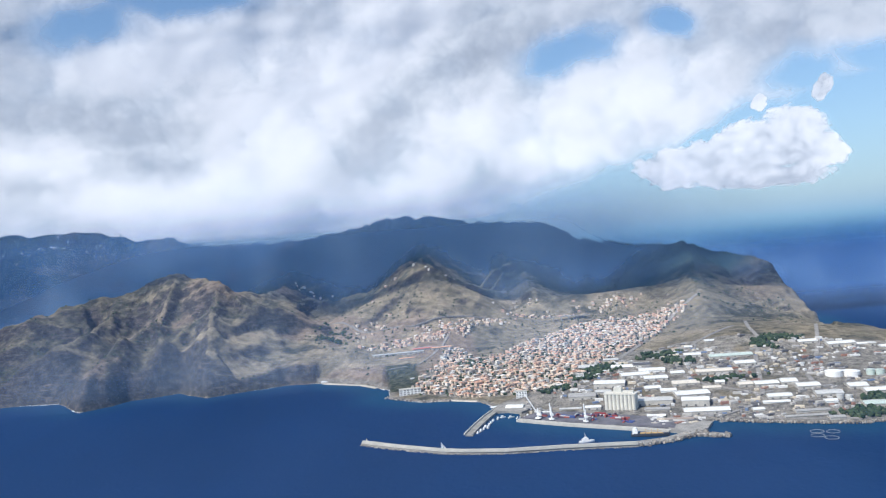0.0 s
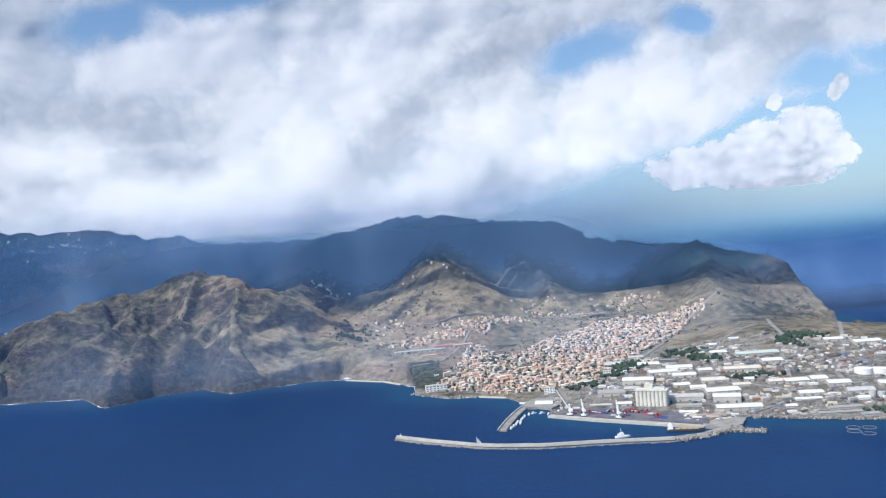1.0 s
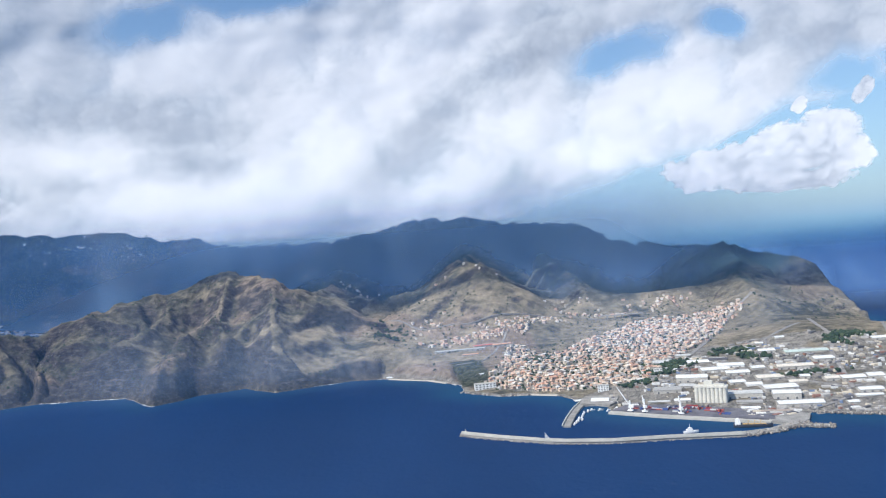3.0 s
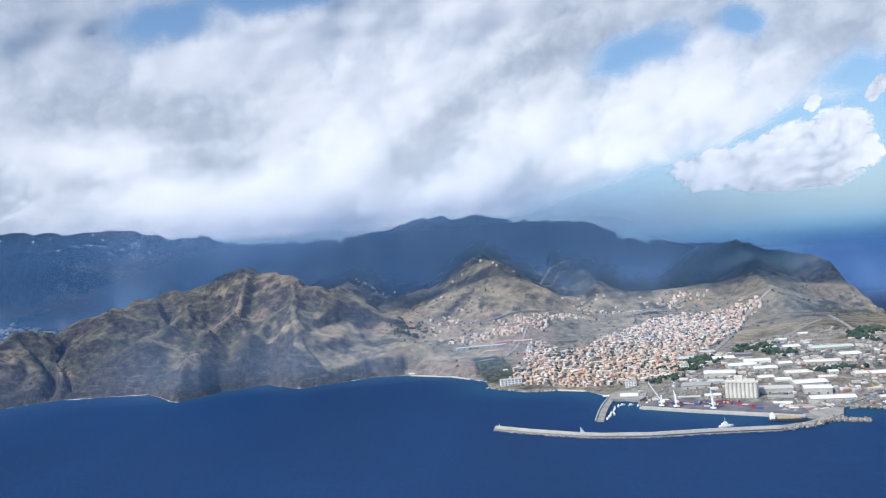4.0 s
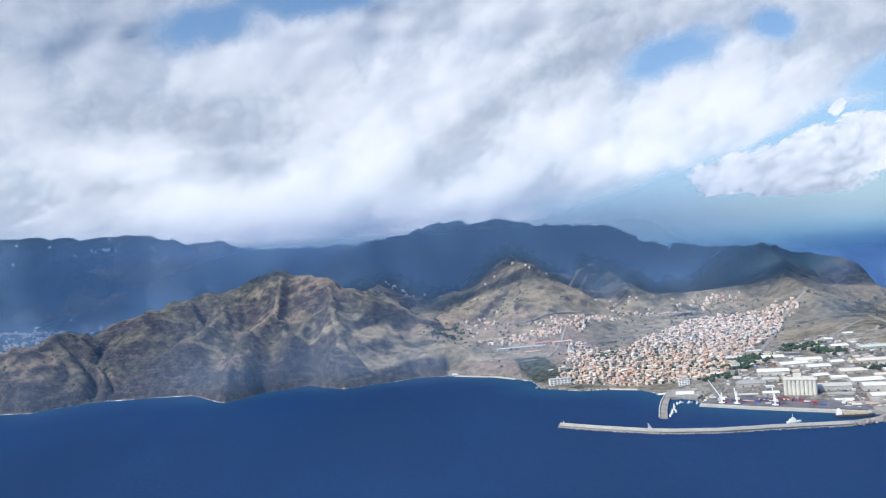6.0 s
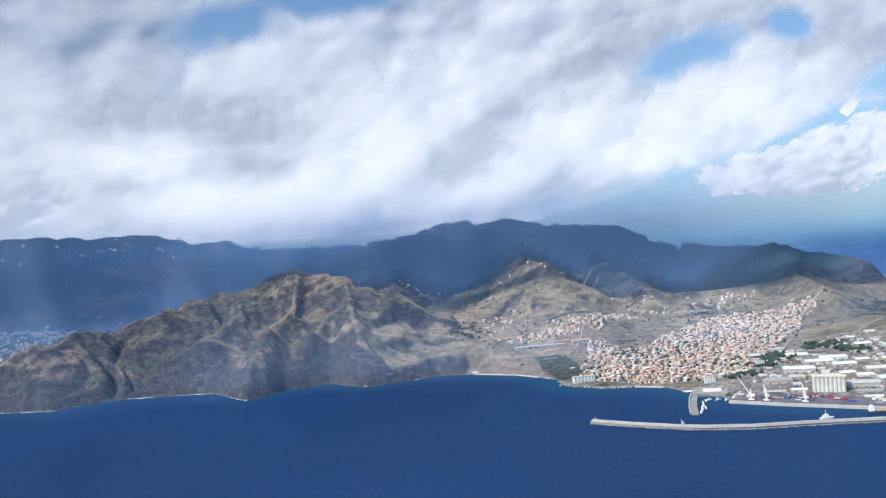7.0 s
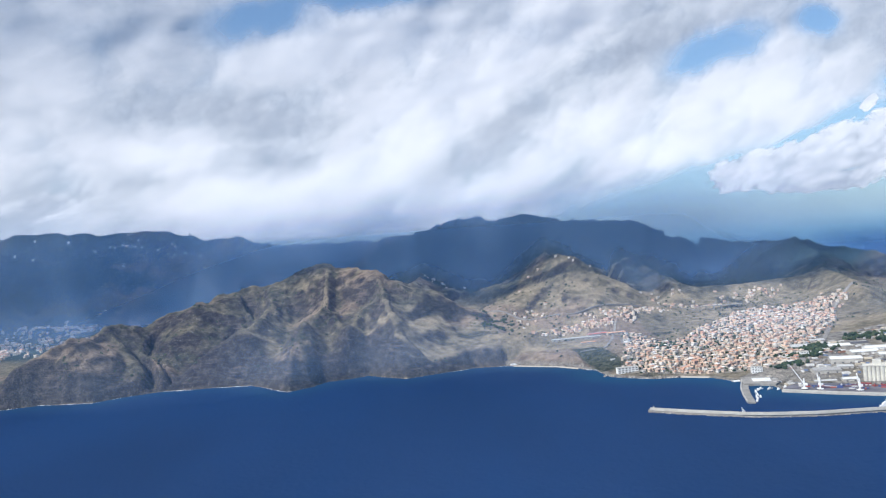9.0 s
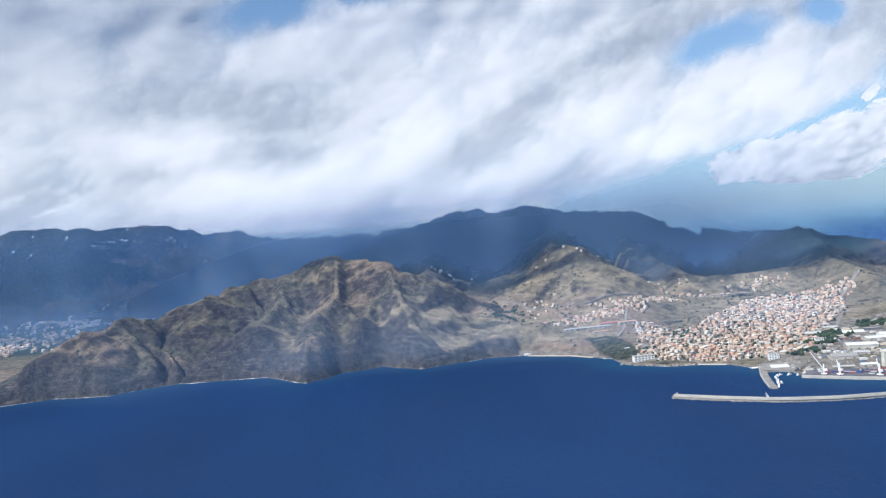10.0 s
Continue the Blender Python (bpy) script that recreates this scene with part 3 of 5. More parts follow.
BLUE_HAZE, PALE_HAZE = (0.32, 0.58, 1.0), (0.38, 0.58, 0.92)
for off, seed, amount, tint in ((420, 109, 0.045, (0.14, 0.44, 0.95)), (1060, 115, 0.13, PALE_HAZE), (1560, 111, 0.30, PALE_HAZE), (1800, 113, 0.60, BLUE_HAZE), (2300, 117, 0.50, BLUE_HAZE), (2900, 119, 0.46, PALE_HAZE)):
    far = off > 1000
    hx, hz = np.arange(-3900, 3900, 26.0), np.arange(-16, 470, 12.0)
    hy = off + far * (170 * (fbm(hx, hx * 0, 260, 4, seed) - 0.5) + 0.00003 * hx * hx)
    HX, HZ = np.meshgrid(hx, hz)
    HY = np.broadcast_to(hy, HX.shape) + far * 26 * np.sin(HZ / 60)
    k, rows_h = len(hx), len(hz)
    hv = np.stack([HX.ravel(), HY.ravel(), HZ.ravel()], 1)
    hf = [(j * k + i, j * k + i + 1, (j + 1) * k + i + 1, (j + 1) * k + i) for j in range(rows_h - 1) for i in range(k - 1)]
    hm = mesh_from("haze", hv.tolist(), hf, haze_material("haze_sheet", amount, tint), True)
    # faded near the ground to hide edges, and higher up to spare the sky
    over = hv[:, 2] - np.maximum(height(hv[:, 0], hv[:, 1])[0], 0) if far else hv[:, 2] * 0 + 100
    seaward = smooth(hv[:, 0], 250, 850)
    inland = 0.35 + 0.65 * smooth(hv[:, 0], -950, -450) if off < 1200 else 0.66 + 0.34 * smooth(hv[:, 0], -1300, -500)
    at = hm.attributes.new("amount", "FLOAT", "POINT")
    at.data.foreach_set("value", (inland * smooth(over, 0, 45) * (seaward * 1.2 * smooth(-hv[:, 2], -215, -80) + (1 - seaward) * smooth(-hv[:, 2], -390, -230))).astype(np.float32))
    tagged(new("haze", hm), "faint blue sheet standing in for haze over the coast and slopes", "haze", kind="stuff")


# ---- materials of things ----
def varied(name, stops, per_island=False, rough=0.8, dirt=0.35):
    """Paint or tiles whose colour changes from piece to piece, with weathering."""
    m, n = material(name)
    g = n.put("ShaderNodeNewGeometry")
    p = g.outputs["Position"]
    r = g.outputs["Random Per Island"] if per_island else n.put("ShaderNodeObjectInfo").outputs["Random"]
    c = n.ramp(r, stops)
    a, b = n.noise(p, 0.25, 4.0), n.noise(p, 1.6, 3.0)
    worn = n.step(n.math("ADD", n.math("MULTIPLY", a, 0.6), n.math("MULTIPLY", b, 0.4)), 0.40, 0.66)
    c = n.mix(n.math("MULTIPLY", worn, dirt), c, (0.16, 0.14, 0.12))
    surface(n, c, rough, 0.0, bump(n, b, 0.3, 0.15), 0.25)
    return m


ROOFS = [(0.0, (0.60, 0.34, 0.24)), (0.15, (0.70, 0.47, 0.35)), (0.34, (0.72, 0.55, 0.43)), (0.50, (0.50, 0.31, 0.23)), (0.60, (0.72, 0.63, 0.52)), (0.73, (0.50, 0.47, 0.43)), (0.84, (0.76, 0.73, 0.68)), (0.93, (0.34, 0.29, 0.26))]
WALLS = [(0.0, (0.68, 0.60, 0.51)), (0.28, (0.68, 0.53, 0.41)), (0.48, (0.74, 0.71, 0.66)), (0.60, (0.66, 0.46, 0.35)), (0.76, (0.66, 0.58, 0.48)), (0.92, (0.44, 0.37, 0.32))]
ROOF, ROOF_FAR = varied("clay_roof", ROOFS), varied("clay_roof_far", ROOFS, True)
PLASTER, PLASTER_FAR = varied("plaster", WALLS, False, 0.85, 0.2), varied("plaster_far", WALLS, True, 0.85, 0.2)
CONCRETE = plain("concrete", (0.31, 0.295, 0.265), 0.9, var=0.3, scale=0.12)
SILO_PAINT = plain("silo_paint", (0.64, 0.62, 0.55), 0.88, var=0.18, scale=0.15)
PALE_CONCRETE = plain("pale_concrete", (0.47, 0.45, 0.40), 0.88, var=0.18, scale=0.15)
ASPHALT = plain("asphalt", (0.10, 0.10, 0.105), 0.95, var=0.35, scale=0.08)
YARD = plain("yard_paving", (0.15, 0.145, 0.16), 0.95, var=0.4, scale=0.06)
ROADWAY = plain("sun_bleached_road", (0.27, 0.255, 0.235), 0.95, var=0.25, scale=0.1)
STONE = varied("armour_stone", [(0.0, (0.20, 0.18, 0.16)), (0.4, (0.33, 0.30, 0.26)), (0.75, (0.44, 0.41, 0.36))], True, 0.95, 0.3)
SHEET_ROOFS = [plain(nm, c, 0.55, 0.0, 0.12, 0.12) for nm, c in (
    ("white_sheet", (0.74, 0.74, 0.72)), ("grey_sheet", (0.52, 0.52, 0.50)), ("weathered_sheet", (0.36, 0.35, 0.33)), ("rusty_sheet", (0.34, 0.28, 0.23)),
    ("cream_sheet", (0.68, 0.62, 0.53)), ("dark_sheet", (0.10, 0.10, 0.11)), ("green_sheet", (0.50, 0.58, 0.53)), ("red_sheet", (0.55, 0.17, 0.13)), ("orange_tiles", (0.66, 0.36, 0.22)))]
SHEET_WORDS = ["white", "light grey", "weathered grey", "rusty brown", "cream", "dark", "pale green", "red", "orange"]
HALL_WALL = plain("hall_wall", (0.48, 0.455, 0.41), 0.8, 0.0, 0.25, 0.2)
SHUTTER = plain("roller_shutter", (0.12, 0.13, 0.14), 0.6, 0.0, 0.2)
WHITE_PAINT = plain("white_paint", (0.82, 0.82, 0.80), 0.5, 0.0, 0.1)
DARK_STEEL = plain("dark_steel", (0.05, 0.055, 0.065), 0.5, 0.0, 0.3)
RUST = plain("red_lead", (0.30, 0.08, 0.05), 0.7, 0.0, 0.3)
OCHRE = plain("ochre_paint", (0.55, 0.36, 0.14), 0.6, 0.0, 0.2)
FOAM = plain("foam", (0.78, 0.80, 0.80), 0.9, 0.0, 0.15, 0.3)
SAND = plain("pale_beach", (0.52, 0.47, 0.39), 0.95, 0.0, 0.2, 0.2)
LEAVES = varied("leaves", [(0.0, (0.022, 0.045, 0.028)), (0.4, (0.04, 0.07, 0.038)), (0.8, (0.07, 0.095, 0.05))], True, 0.9, 0.15)
BOXES = varied("container_paint", [(0.0, (0.32, 0.05, 0.045)), (0.22, (0.06, 0.10, 0.28)), (0.42, (0.05, 0.075, 0.18)), (0.58, (0.40, 0.10, 0.08)), (0.74, (0.62, 0.62, 0.60)), (0.88, (0.16, 0.07, 0.10))], False, 0.6, 0.2)
for _m in (ROOF, ROOF_FAR, PLASTER, PLASTER_FAR, BOXES, STONE, LEAVES):
    for _n in _m.node_tree.nodes:
        if _n.type == "VALTORGB":
            _n.color_ramp.interpolation = "CONSTANT"
rng = random.Random(7)


def thing(name, x, y, z, yaw=0.0, label="", category="", group=""):
    ob = new(name)
    ob.empty_display_size = 1.0
    ob.matrix_basis = pose(x, y, z, 0, 0, yaw)
    return tagged(ob, label, category, group)


# ---- harbour: breakwater, mole, quay ----
BREAKWATER = [(-84, 819), (-50, 791), (-6, 760), (15, 750), (56, 738), (110, 733), (175, 723), (205, 728), (228, 742), (243, 752)]
ARM = [(236, 738), (252, 729), (261, 724)]
MOLE = [(70, 938), (50, 892), (36, 852), (24, 812)]
bw = thing("breakwater", 0, 0, 0, 0, "long grey concrete breakwater with rock armour in the sea", "breakwater")
bm = bmesh.new()
strip(bm, fine_line(BREAKWATER, 12), 9.0, -5, 2.6, 2.2)
part("deck", bm, CONCRETE, bw)
bm = bmesh.new()
strip(bm, fine_line([(x - 1.0, y - 4.6) for x, y in BREAKWATER[:7]], 12), 1.6, 2.0, 4.8, 0.4)
part("parapet", bm, PALE_CONCRETE, bw, "pale concrete wave wall")
bm = bmesh.new()
strip(bm, fine_line(ARM, 6), 7.0, -5, 2.4, 2.0)
part("arm", bm, CONCRETE, bw)


def rocks(bm, line, spread, size, count, low, high, r):
    line = fine_line(line, 4)
    for _ in range(count):
        i = r.randrange(len(line) - 1)
        (ax, ay), (bx, by) = line[i], line[i + 1]
        t, s = r.random(), r.uniform(*spread)
        tx, ty = bx - ax, by - ay
        k = math.hypot(tx, ty) or 1.0
        c = Vector((ax + tx * t - ty / k * s, ay + ty * t + tx / k * s, r.uniform(low, high)))
        d = size * r.uniform(0.6, 1.3)
        m = Matrix.Translation(c) @ Euler((r.random() * 3, r.random() * 3, r.random() * 3)).to_matrix().to_4x4()
        box(bm, -d, d, -d * 0.8, d * 0.8, -d * 0.7, d * 0.7, m, d * 0.25)


bm = bmesh.new()
rocks(bm, BREAKWATER[:7], (-8.2, -6.2), 0.7, 300, -0.3, 0.5, rng)
rocks(bm, BREAKWATER[6:], (-9.0, 1.0), 1.1, 160, 0.4, 2.4, rng)
rocks(bm, ARM, (-5.5, 5.5), 1.1, 150, 0.0, 2.4, rng)
rocks(bm, [(271, 786), (308, 764), (352, 743), (389, 728), (440, 733)], (-3, 3), 1.0, 330, 0.2, 1.8, rng)
rocks(bm, [(-75, 1064), (-60, 1046), (-24, 1014), (12, 1005)], (-3, 3), 1.2, 150, 0.1, 1.4, rng)
tagged(part("rock_armour", bm, STONE), "tumbled grey boulders along the breakwater and shore", "rocks", kind="stuff")

mole = thing("mole", 0, 0, 0, 0, "short concrete fishing mole with moored boats", "mole")
bm = bmesh.new()
strip(bm, fine_line(MOLE, 8), 8.0, -5, 2.0, 0.6)
part("deck", bm, CONCRETE, mole)
bm = bmesh.new()
strip(bm, fine_line([(x - 4.6, y) for x, y in MOLE], 8), 1.2, 1.6, 3.4, 0.2)
part("parapet", bm, PALE_CONCRETE, mole)

quay = thing("quay", 0, 0, 0, 0, "container quay with a pale concrete edge above the basin", "quay")
bm = bmesh.new()
strip(bm, [(80, 860), (124, 823), (184, 780), (215, 757)], 7.0, -5, 2.5, 0.0)
part("edge", bm, PALE_CONCRETE, quay)


def slab(bm, outline, z0, z1):
    low, top = [bm.verts.new((x, y, z0)) for x, y in outline], [bm.verts.new((x, y, z1)) for x, y in outline]
    bm.faces.new(top), bm.faces.new(low[::-1])
    for i in range(len(outline)):
        j = (i + 1) % len(outline)
        bm.faces.new((low[i], low[j], top[j], top[i]))
    bmesh.ops.recalc_face_normals(bm, faces=bm.faces)


bm = bmesh.new()
slab(bm, [(84, 866), (126, 827), (186, 784), (222, 764), (232, 790), (206, 836), (172, 862), (140, 872), (104, 884)], 0.5, 2.8)
part("yard", bm, YARD, quay, "dark asphalt container yard")
bm = bmesh.new()
slab(bm, [(66, 945), (60, 925), (56, 908), (74, 906), (88, 893), (98, 905), (108, 935), (90, 956)], -3.0, 2.9)
part("apron", bm, CONCRETE, quay)


bm = bmesh.new()
slab(bm, [(214, 757), (230, 744), (250, 752), (263, 776), (244, 796), (220, 780)], -3.0, 2.45)
part("landing", bm, CONCRETE, quay)


def beacon(x, y, z, tall, mat, label):
    b = thing("harbour_light", x, y, z, 0, label, "beacon")
    bm = bmesh.new()
    box(bm, -1.4, 1.4, -1.4, 1.4, 0, 1.2)
    part("base", bm, PALE_CONCRETE, b)
    bm = bmesh.new()
    rod(bm, (0, 0, 1.2), (0, 0, tall), 0.8, 10, 0.5)
    part("tower", bm, mat, b)
    bm = bmesh.new()
    rod(bm, (0, 0, tall), (0, 0, tall + 0.9), 0.6, 10, 0.15)
    part("lantern", bm, DARK_STEEL, b)


beacon(-81, 816, 2.6, 3.4, PALE_CONCRETE, "small harbour light at the tip of the breakwater")


def sail_boat(x, y, tall, yaw):
    b = thing("sailing_boat", x, y, 0.0, yaw, "white sailing boat moored behind the breakwater", "boat", "boats in the harbour")
    hull_part(b, 9.0, 2.8, 1.5, WHITE_PAINT)
    bm = bmesh.new()
    rod(bm, (0, 0, 1.2), (0, 0, tall), 0.22)
    part("mast", bm, WHITE_PAINT, b)
    bm = bmesh.new()
    v = [bm.verts.new(p) for p in ((0.3, 0.06, 2.0), (4.0, 0.06, 2.1), (0.3, 0.06, tall - 0.5), (0.3, -0.06, 2.0), (4.0, -0.06, 2.1), (0.3, -0.06, tall - 0.5))]
    for f in ((0, 1, 2), (5, 4, 3), (0, 3, 4, 1), (1, 4, 5, 2), (2, 5, 3, 0)):
        bm.faces.new([v[i] for i in f])
    part("sail", bm, WHITE_PAINT, b)


def hull_part(parent, length, beam, free, mat, name="hull", keel=-0.8):
    bm = bmesh.new()
    rings = []
    for t in (0.0, 0.12, 0.35, 0.7, 0.88, 1.0):
        k = (0.72, 0.92, 1.0, 0.92, 0.55, 0.05)[(0.0, 0.12, 0.35, 0.7, 0.88, 1.0).index(t)]
        x, sheer = (t - 0.5) * length, free * (1 + 0.35 * max(0.0, t - 0.5))
        rings.append([bm.verts.new((x, s * beam / 2 * k * w, z)) for s, w, z in ((-1, 0.7, keel), (-1, 1, sheer * 0.4), (-1, 1.0, sheer), (1, 1.0, sheer), (1, 1, sheer * 0.4), (1, 0.7, keel))])
    for a, b in zip(rings, rings[1:]):
        for i in range(6):
            bm.faces.new((a[i], a[(i + 1) % 6], b[(i + 1) % 6], b[i]))
    bm.faces.new(rings[0]), bm.faces.new(rings[-1][::-1])
    bmesh.ops.recalc_face_normals(bm, faces=bm.faces)
    return part(name, bm, mat, parent)


sail_boat(-5, 768, 7.5, 15)


def fishing_boat(length, mat, label):
    b = thing("fishing_boat", 0, 0, 0, 0, label, "boat", "boats in the harbour")
    hull_part(b, length, length * 0.3, 1.1, mat)
    bm = bmesh.new()
    box(bm, -length * 0.3, length * 0.02, -length * 0.1, length * 0.1, 1.0, 2.6, None, 0.15)
    part("wheelhouse", bm, WHITE_PAINT, b)
    bm = bmesh.new()
    rod(bm, (0.6, 0, 1.0), (0.6, 0, 4.2), 0.12)
    part("mast", bm, DARK_STEEL, b)
    return b


boats = [fishing_boat(7.0, WHITE_PAINT, "white fishing boat moored by the mole"), fishing_boat(8.5, SHEET_ROOFS[1], "grey fishing boat moored by the mole")]
spots = [(34, 822, 70), (38, 830, 65), (41, 838, 75), (44, 846, 65), (48, 853, 70), (51, 862, 60), (54, 872, 68), (60, 880, 80), (66, 884, 30), (75, 880, 20), (82, 874, 40), (46, 841, 70), (88, 872, 100), (93, 882, 95)]
for i, (x, y, a) in enumerate(spots):
    src = boats[i % 2]
    if i < 2:
        src.matrix_basis = pose(x, y, 0, 0, 0, a)
    else:
        copy_thing(src, pose(x, y, 0, 0, 0, a + rng.uniform(-8, 8)))

ship = thing("cargo_ship", 194, 750, 0, -17, "dark-hulled cargo ship with ochre deck gear at the quay", "ship")
hull_part(ship, 36, 6.2, 3.0, DARK_STEEL)
bm = bmesh.new()
box(bm, -16.5, -11.5, -2.6, 2.6, 2.5, 7.0, None, 0.3)
box(bm, -15.5, -12.5, -2.0, 2.0, 7.0, 8.6, None, 0.2)
part("superstructure", bm, WHITE_PAINT, ship, "white superstructure")
bm = bmesh.new()
for i in range(4):
    box(bm, -9.5 + i * 5.6, -4.8 + i * 5.6, -2.1, 2.1, 2.4, 3.5, None, 0.12)
part("hatch_covers", bm, OCHRE, ship)
for i in (-4.4, 1.2, 6.8):
    bm = bmesh.new()
    rod(bm, (i, 0, 2.5), (i, 0, 7.0), 0.25)
    rod(bm, (i, 0, 6.4), (i + 3.6, 0.4, 5.0), 0.16)
    part("derrick", bm, OCHRE, ship)

tug = thing("patrol_vessel", 133, 748, 0, 4, "white vessel moored inside the breakwater", "ship")
hull_part(tug, 15, 3.6, 1.8, WHITE_PAINT)
bm = bmesh.new()
box(bm, -5.0, 1.5, -1.3, 1.3, 1.7, 3.9, None, 0.2)
box(bm, -3.0, 0.5, -1.0, 1.0, 3.9, 5.2, None, 0.2)
part("superstructure", bm, WHITE_PAINT, tug)
bm = bmesh.new()
rod(bm, (-1.5, 0, 5.0), (-1.5, 0, 9.0), 0.2)
part("mast", bm, WHITE_PAINT, tug)


# ---- harbour cranes ----
def lattice_jib(bm, a, b, wide, bays, r):
    a, b = Vector(a), Vector(b)
    side, up = Vector((0, wide / 2, 0)), Vector((0, 0, wide * 0.8))
    chords = [(side, side * 0.4), (-side, -side * 0.4), (up, up * 0.4)]
    pts = [[a.lerp(b, i / bays) + p.lerp(q, i / bays) for i in range(bays + 1)] for p, q in chords]
    for line in pts:
        rod(bm, line[0], line[-1], r, 5)
    for i in range(bays):
        for j in range(3):
            rod(bm, pts[j][i], pts[(j + 1) % 3][i + 1], r * 0.55, 4)


def crane(x, y, yaw, tall, reach, rise):
    c = thing("harbour_crane", x, y, 2.8, yaw, "white mobile harbour crane with a raised lattice jib", "crane", "cranes on the quay")
    bm = bmesh.new()
    box(bm, -3.2, 3.2, -2.4, 2.4, 0.5, 1.6, None, 0.3)
    part("carriage", bm, WHITE_PAINT, c)
    for px in (-2.6, 2.6):
        for py in (-2.0, 2.0):
            bm = bmesh.new()
            box(bm, px - 0.8, px + 0.8, py - 0.5, py + 0.5, 0.0, 0.7)
            part("wheel_set", bm, DARK_STEEL, c)
    bm = bmesh.new()
    rod(bm, (0, 0, 1.5), (0, 0, tall), 1.0, 8, 0.7)
    part("tower", bm, WHITE_PAINT, c)
    bm = bmesh.new()
    box(bm, -3.6, 1.2, -1.5, 1.5, tall * 0.35, tall * 0.35 + 2.6, None, 0.2)
    part("machine_house", bm, WHITE_PAINT, c)
    bm = bmesh.new()
    lattice_jib(bm, (1.0, 0, tall * 0.55), (reach, 0, rise), 1.8, 9, 0.26)
    part("jib", bm, WHITE_PAINT, c)
    bm = bmesh.new()
    rod(bm, (0, 0, tall), (reach, 0, rise), 0.09, 4)
    part("cable", bm, DARK_STEEL, c)


crane(101, 851, 155, 12, 13.0, 26.0)
crane(114, 841, 100, 14, 4.0, 17.0)
crane(146, 818, 95, 13, 4.0, 18.0)

# ---- containers in the yard ----
box_mesh = None


def container(x, y, z, yaw):
    global box_mesh
    if box_mesh is None:
        bm = bmesh.new()
        box(bm, -3.0, 3.0, -0.6, 0.6, 0.08, 1.3)
        for i in range(13):
            px = -2.8 + i * 0.46
            box(bm, px, px + 0.2, -0.64, 0.64, 0.12, 1.26)
        for px in (-3.0, 2.86):
            for py in (-0.64, 0.52):
                box(bm, px, px + 0.14, py, py + 0.12, 0.0, 1.34)
        box_mesh = bpy.data.meshes.new("shipping_container")
        bm.to_mesh(box_mesh)
        bm.free()
        box_mesh.materials.append(BOXES)
    ob = new("shipping_container", box_mesh)
    ob.matrix_basis = pose(x, y, z, 0, 0, yaw)
    tagged(ob, "painted steel shipping container standing in the port yard", "container", "containers in the yard")


for cx, cy, along, rows_c in ((112, 862, 3, 3), (128, 850, 4, 4), (150, 846, 4, 4), (168, 838, 4, 4), (182, 818, 3, 4), (152, 828, 3, 2), (190, 800, 2, 3)):
    for i in range(along):
        for j in range(rows_c):
            if rng.random() < 0.78:
                yaw = -34 + rng.choice((0, 0, 0, 90))
                a = radians(-34)
                u, v = i * 6.6 - 8, j * 2.6 - 3 + rng.uniform(-0.5, 0.5)
                x, y = cx + u * math.cos(a) - v * math.sin(a), cy + u * math.sin(a) + v * math.cos(a)
                for k in range(rng.choice((1, 1, 2))):
                    container(x, y, 2.8 + 1.35 * k, yaw)


# ---- grain silo ----
silo = thing("grain_silo", 193, 858, 3.2, -27, "cream concrete grain silo block with a row of tall cells", "silo")
for i in range(8):
    bm = bmesh.new()
    rod(bm, (-15 + i * 4.25, -3.0, 0), (-15 + i * 4.25, -3.0, 17.0), 2.2, 14)
    part("cell", bm, SILO_PAINT, silo)
bm = bmesh.new()
box(bm, -17, 17, -3, 7, 0, 17.2)
part("core", bm, SILO_PAINT, silo)
bm = bmesh.new()
box(bm, -17.6, 17.6, -5.4, 7.4, 17.2, 18.6)
part("parapet", bm, SILO_PAINT, silo)
bm = bmesh.new()
box(bm, -7, 1.5, -1, 6, 18.6, 24.0)
part("lift_tower", bm, SILO_PAINT, silo)
bm = bmesh.new()
box(bm, 1.5, 14.0, 0, 5, 18.6, 20.6)
part("conveyor_gallery", bm, SILO_PAINT, silo)


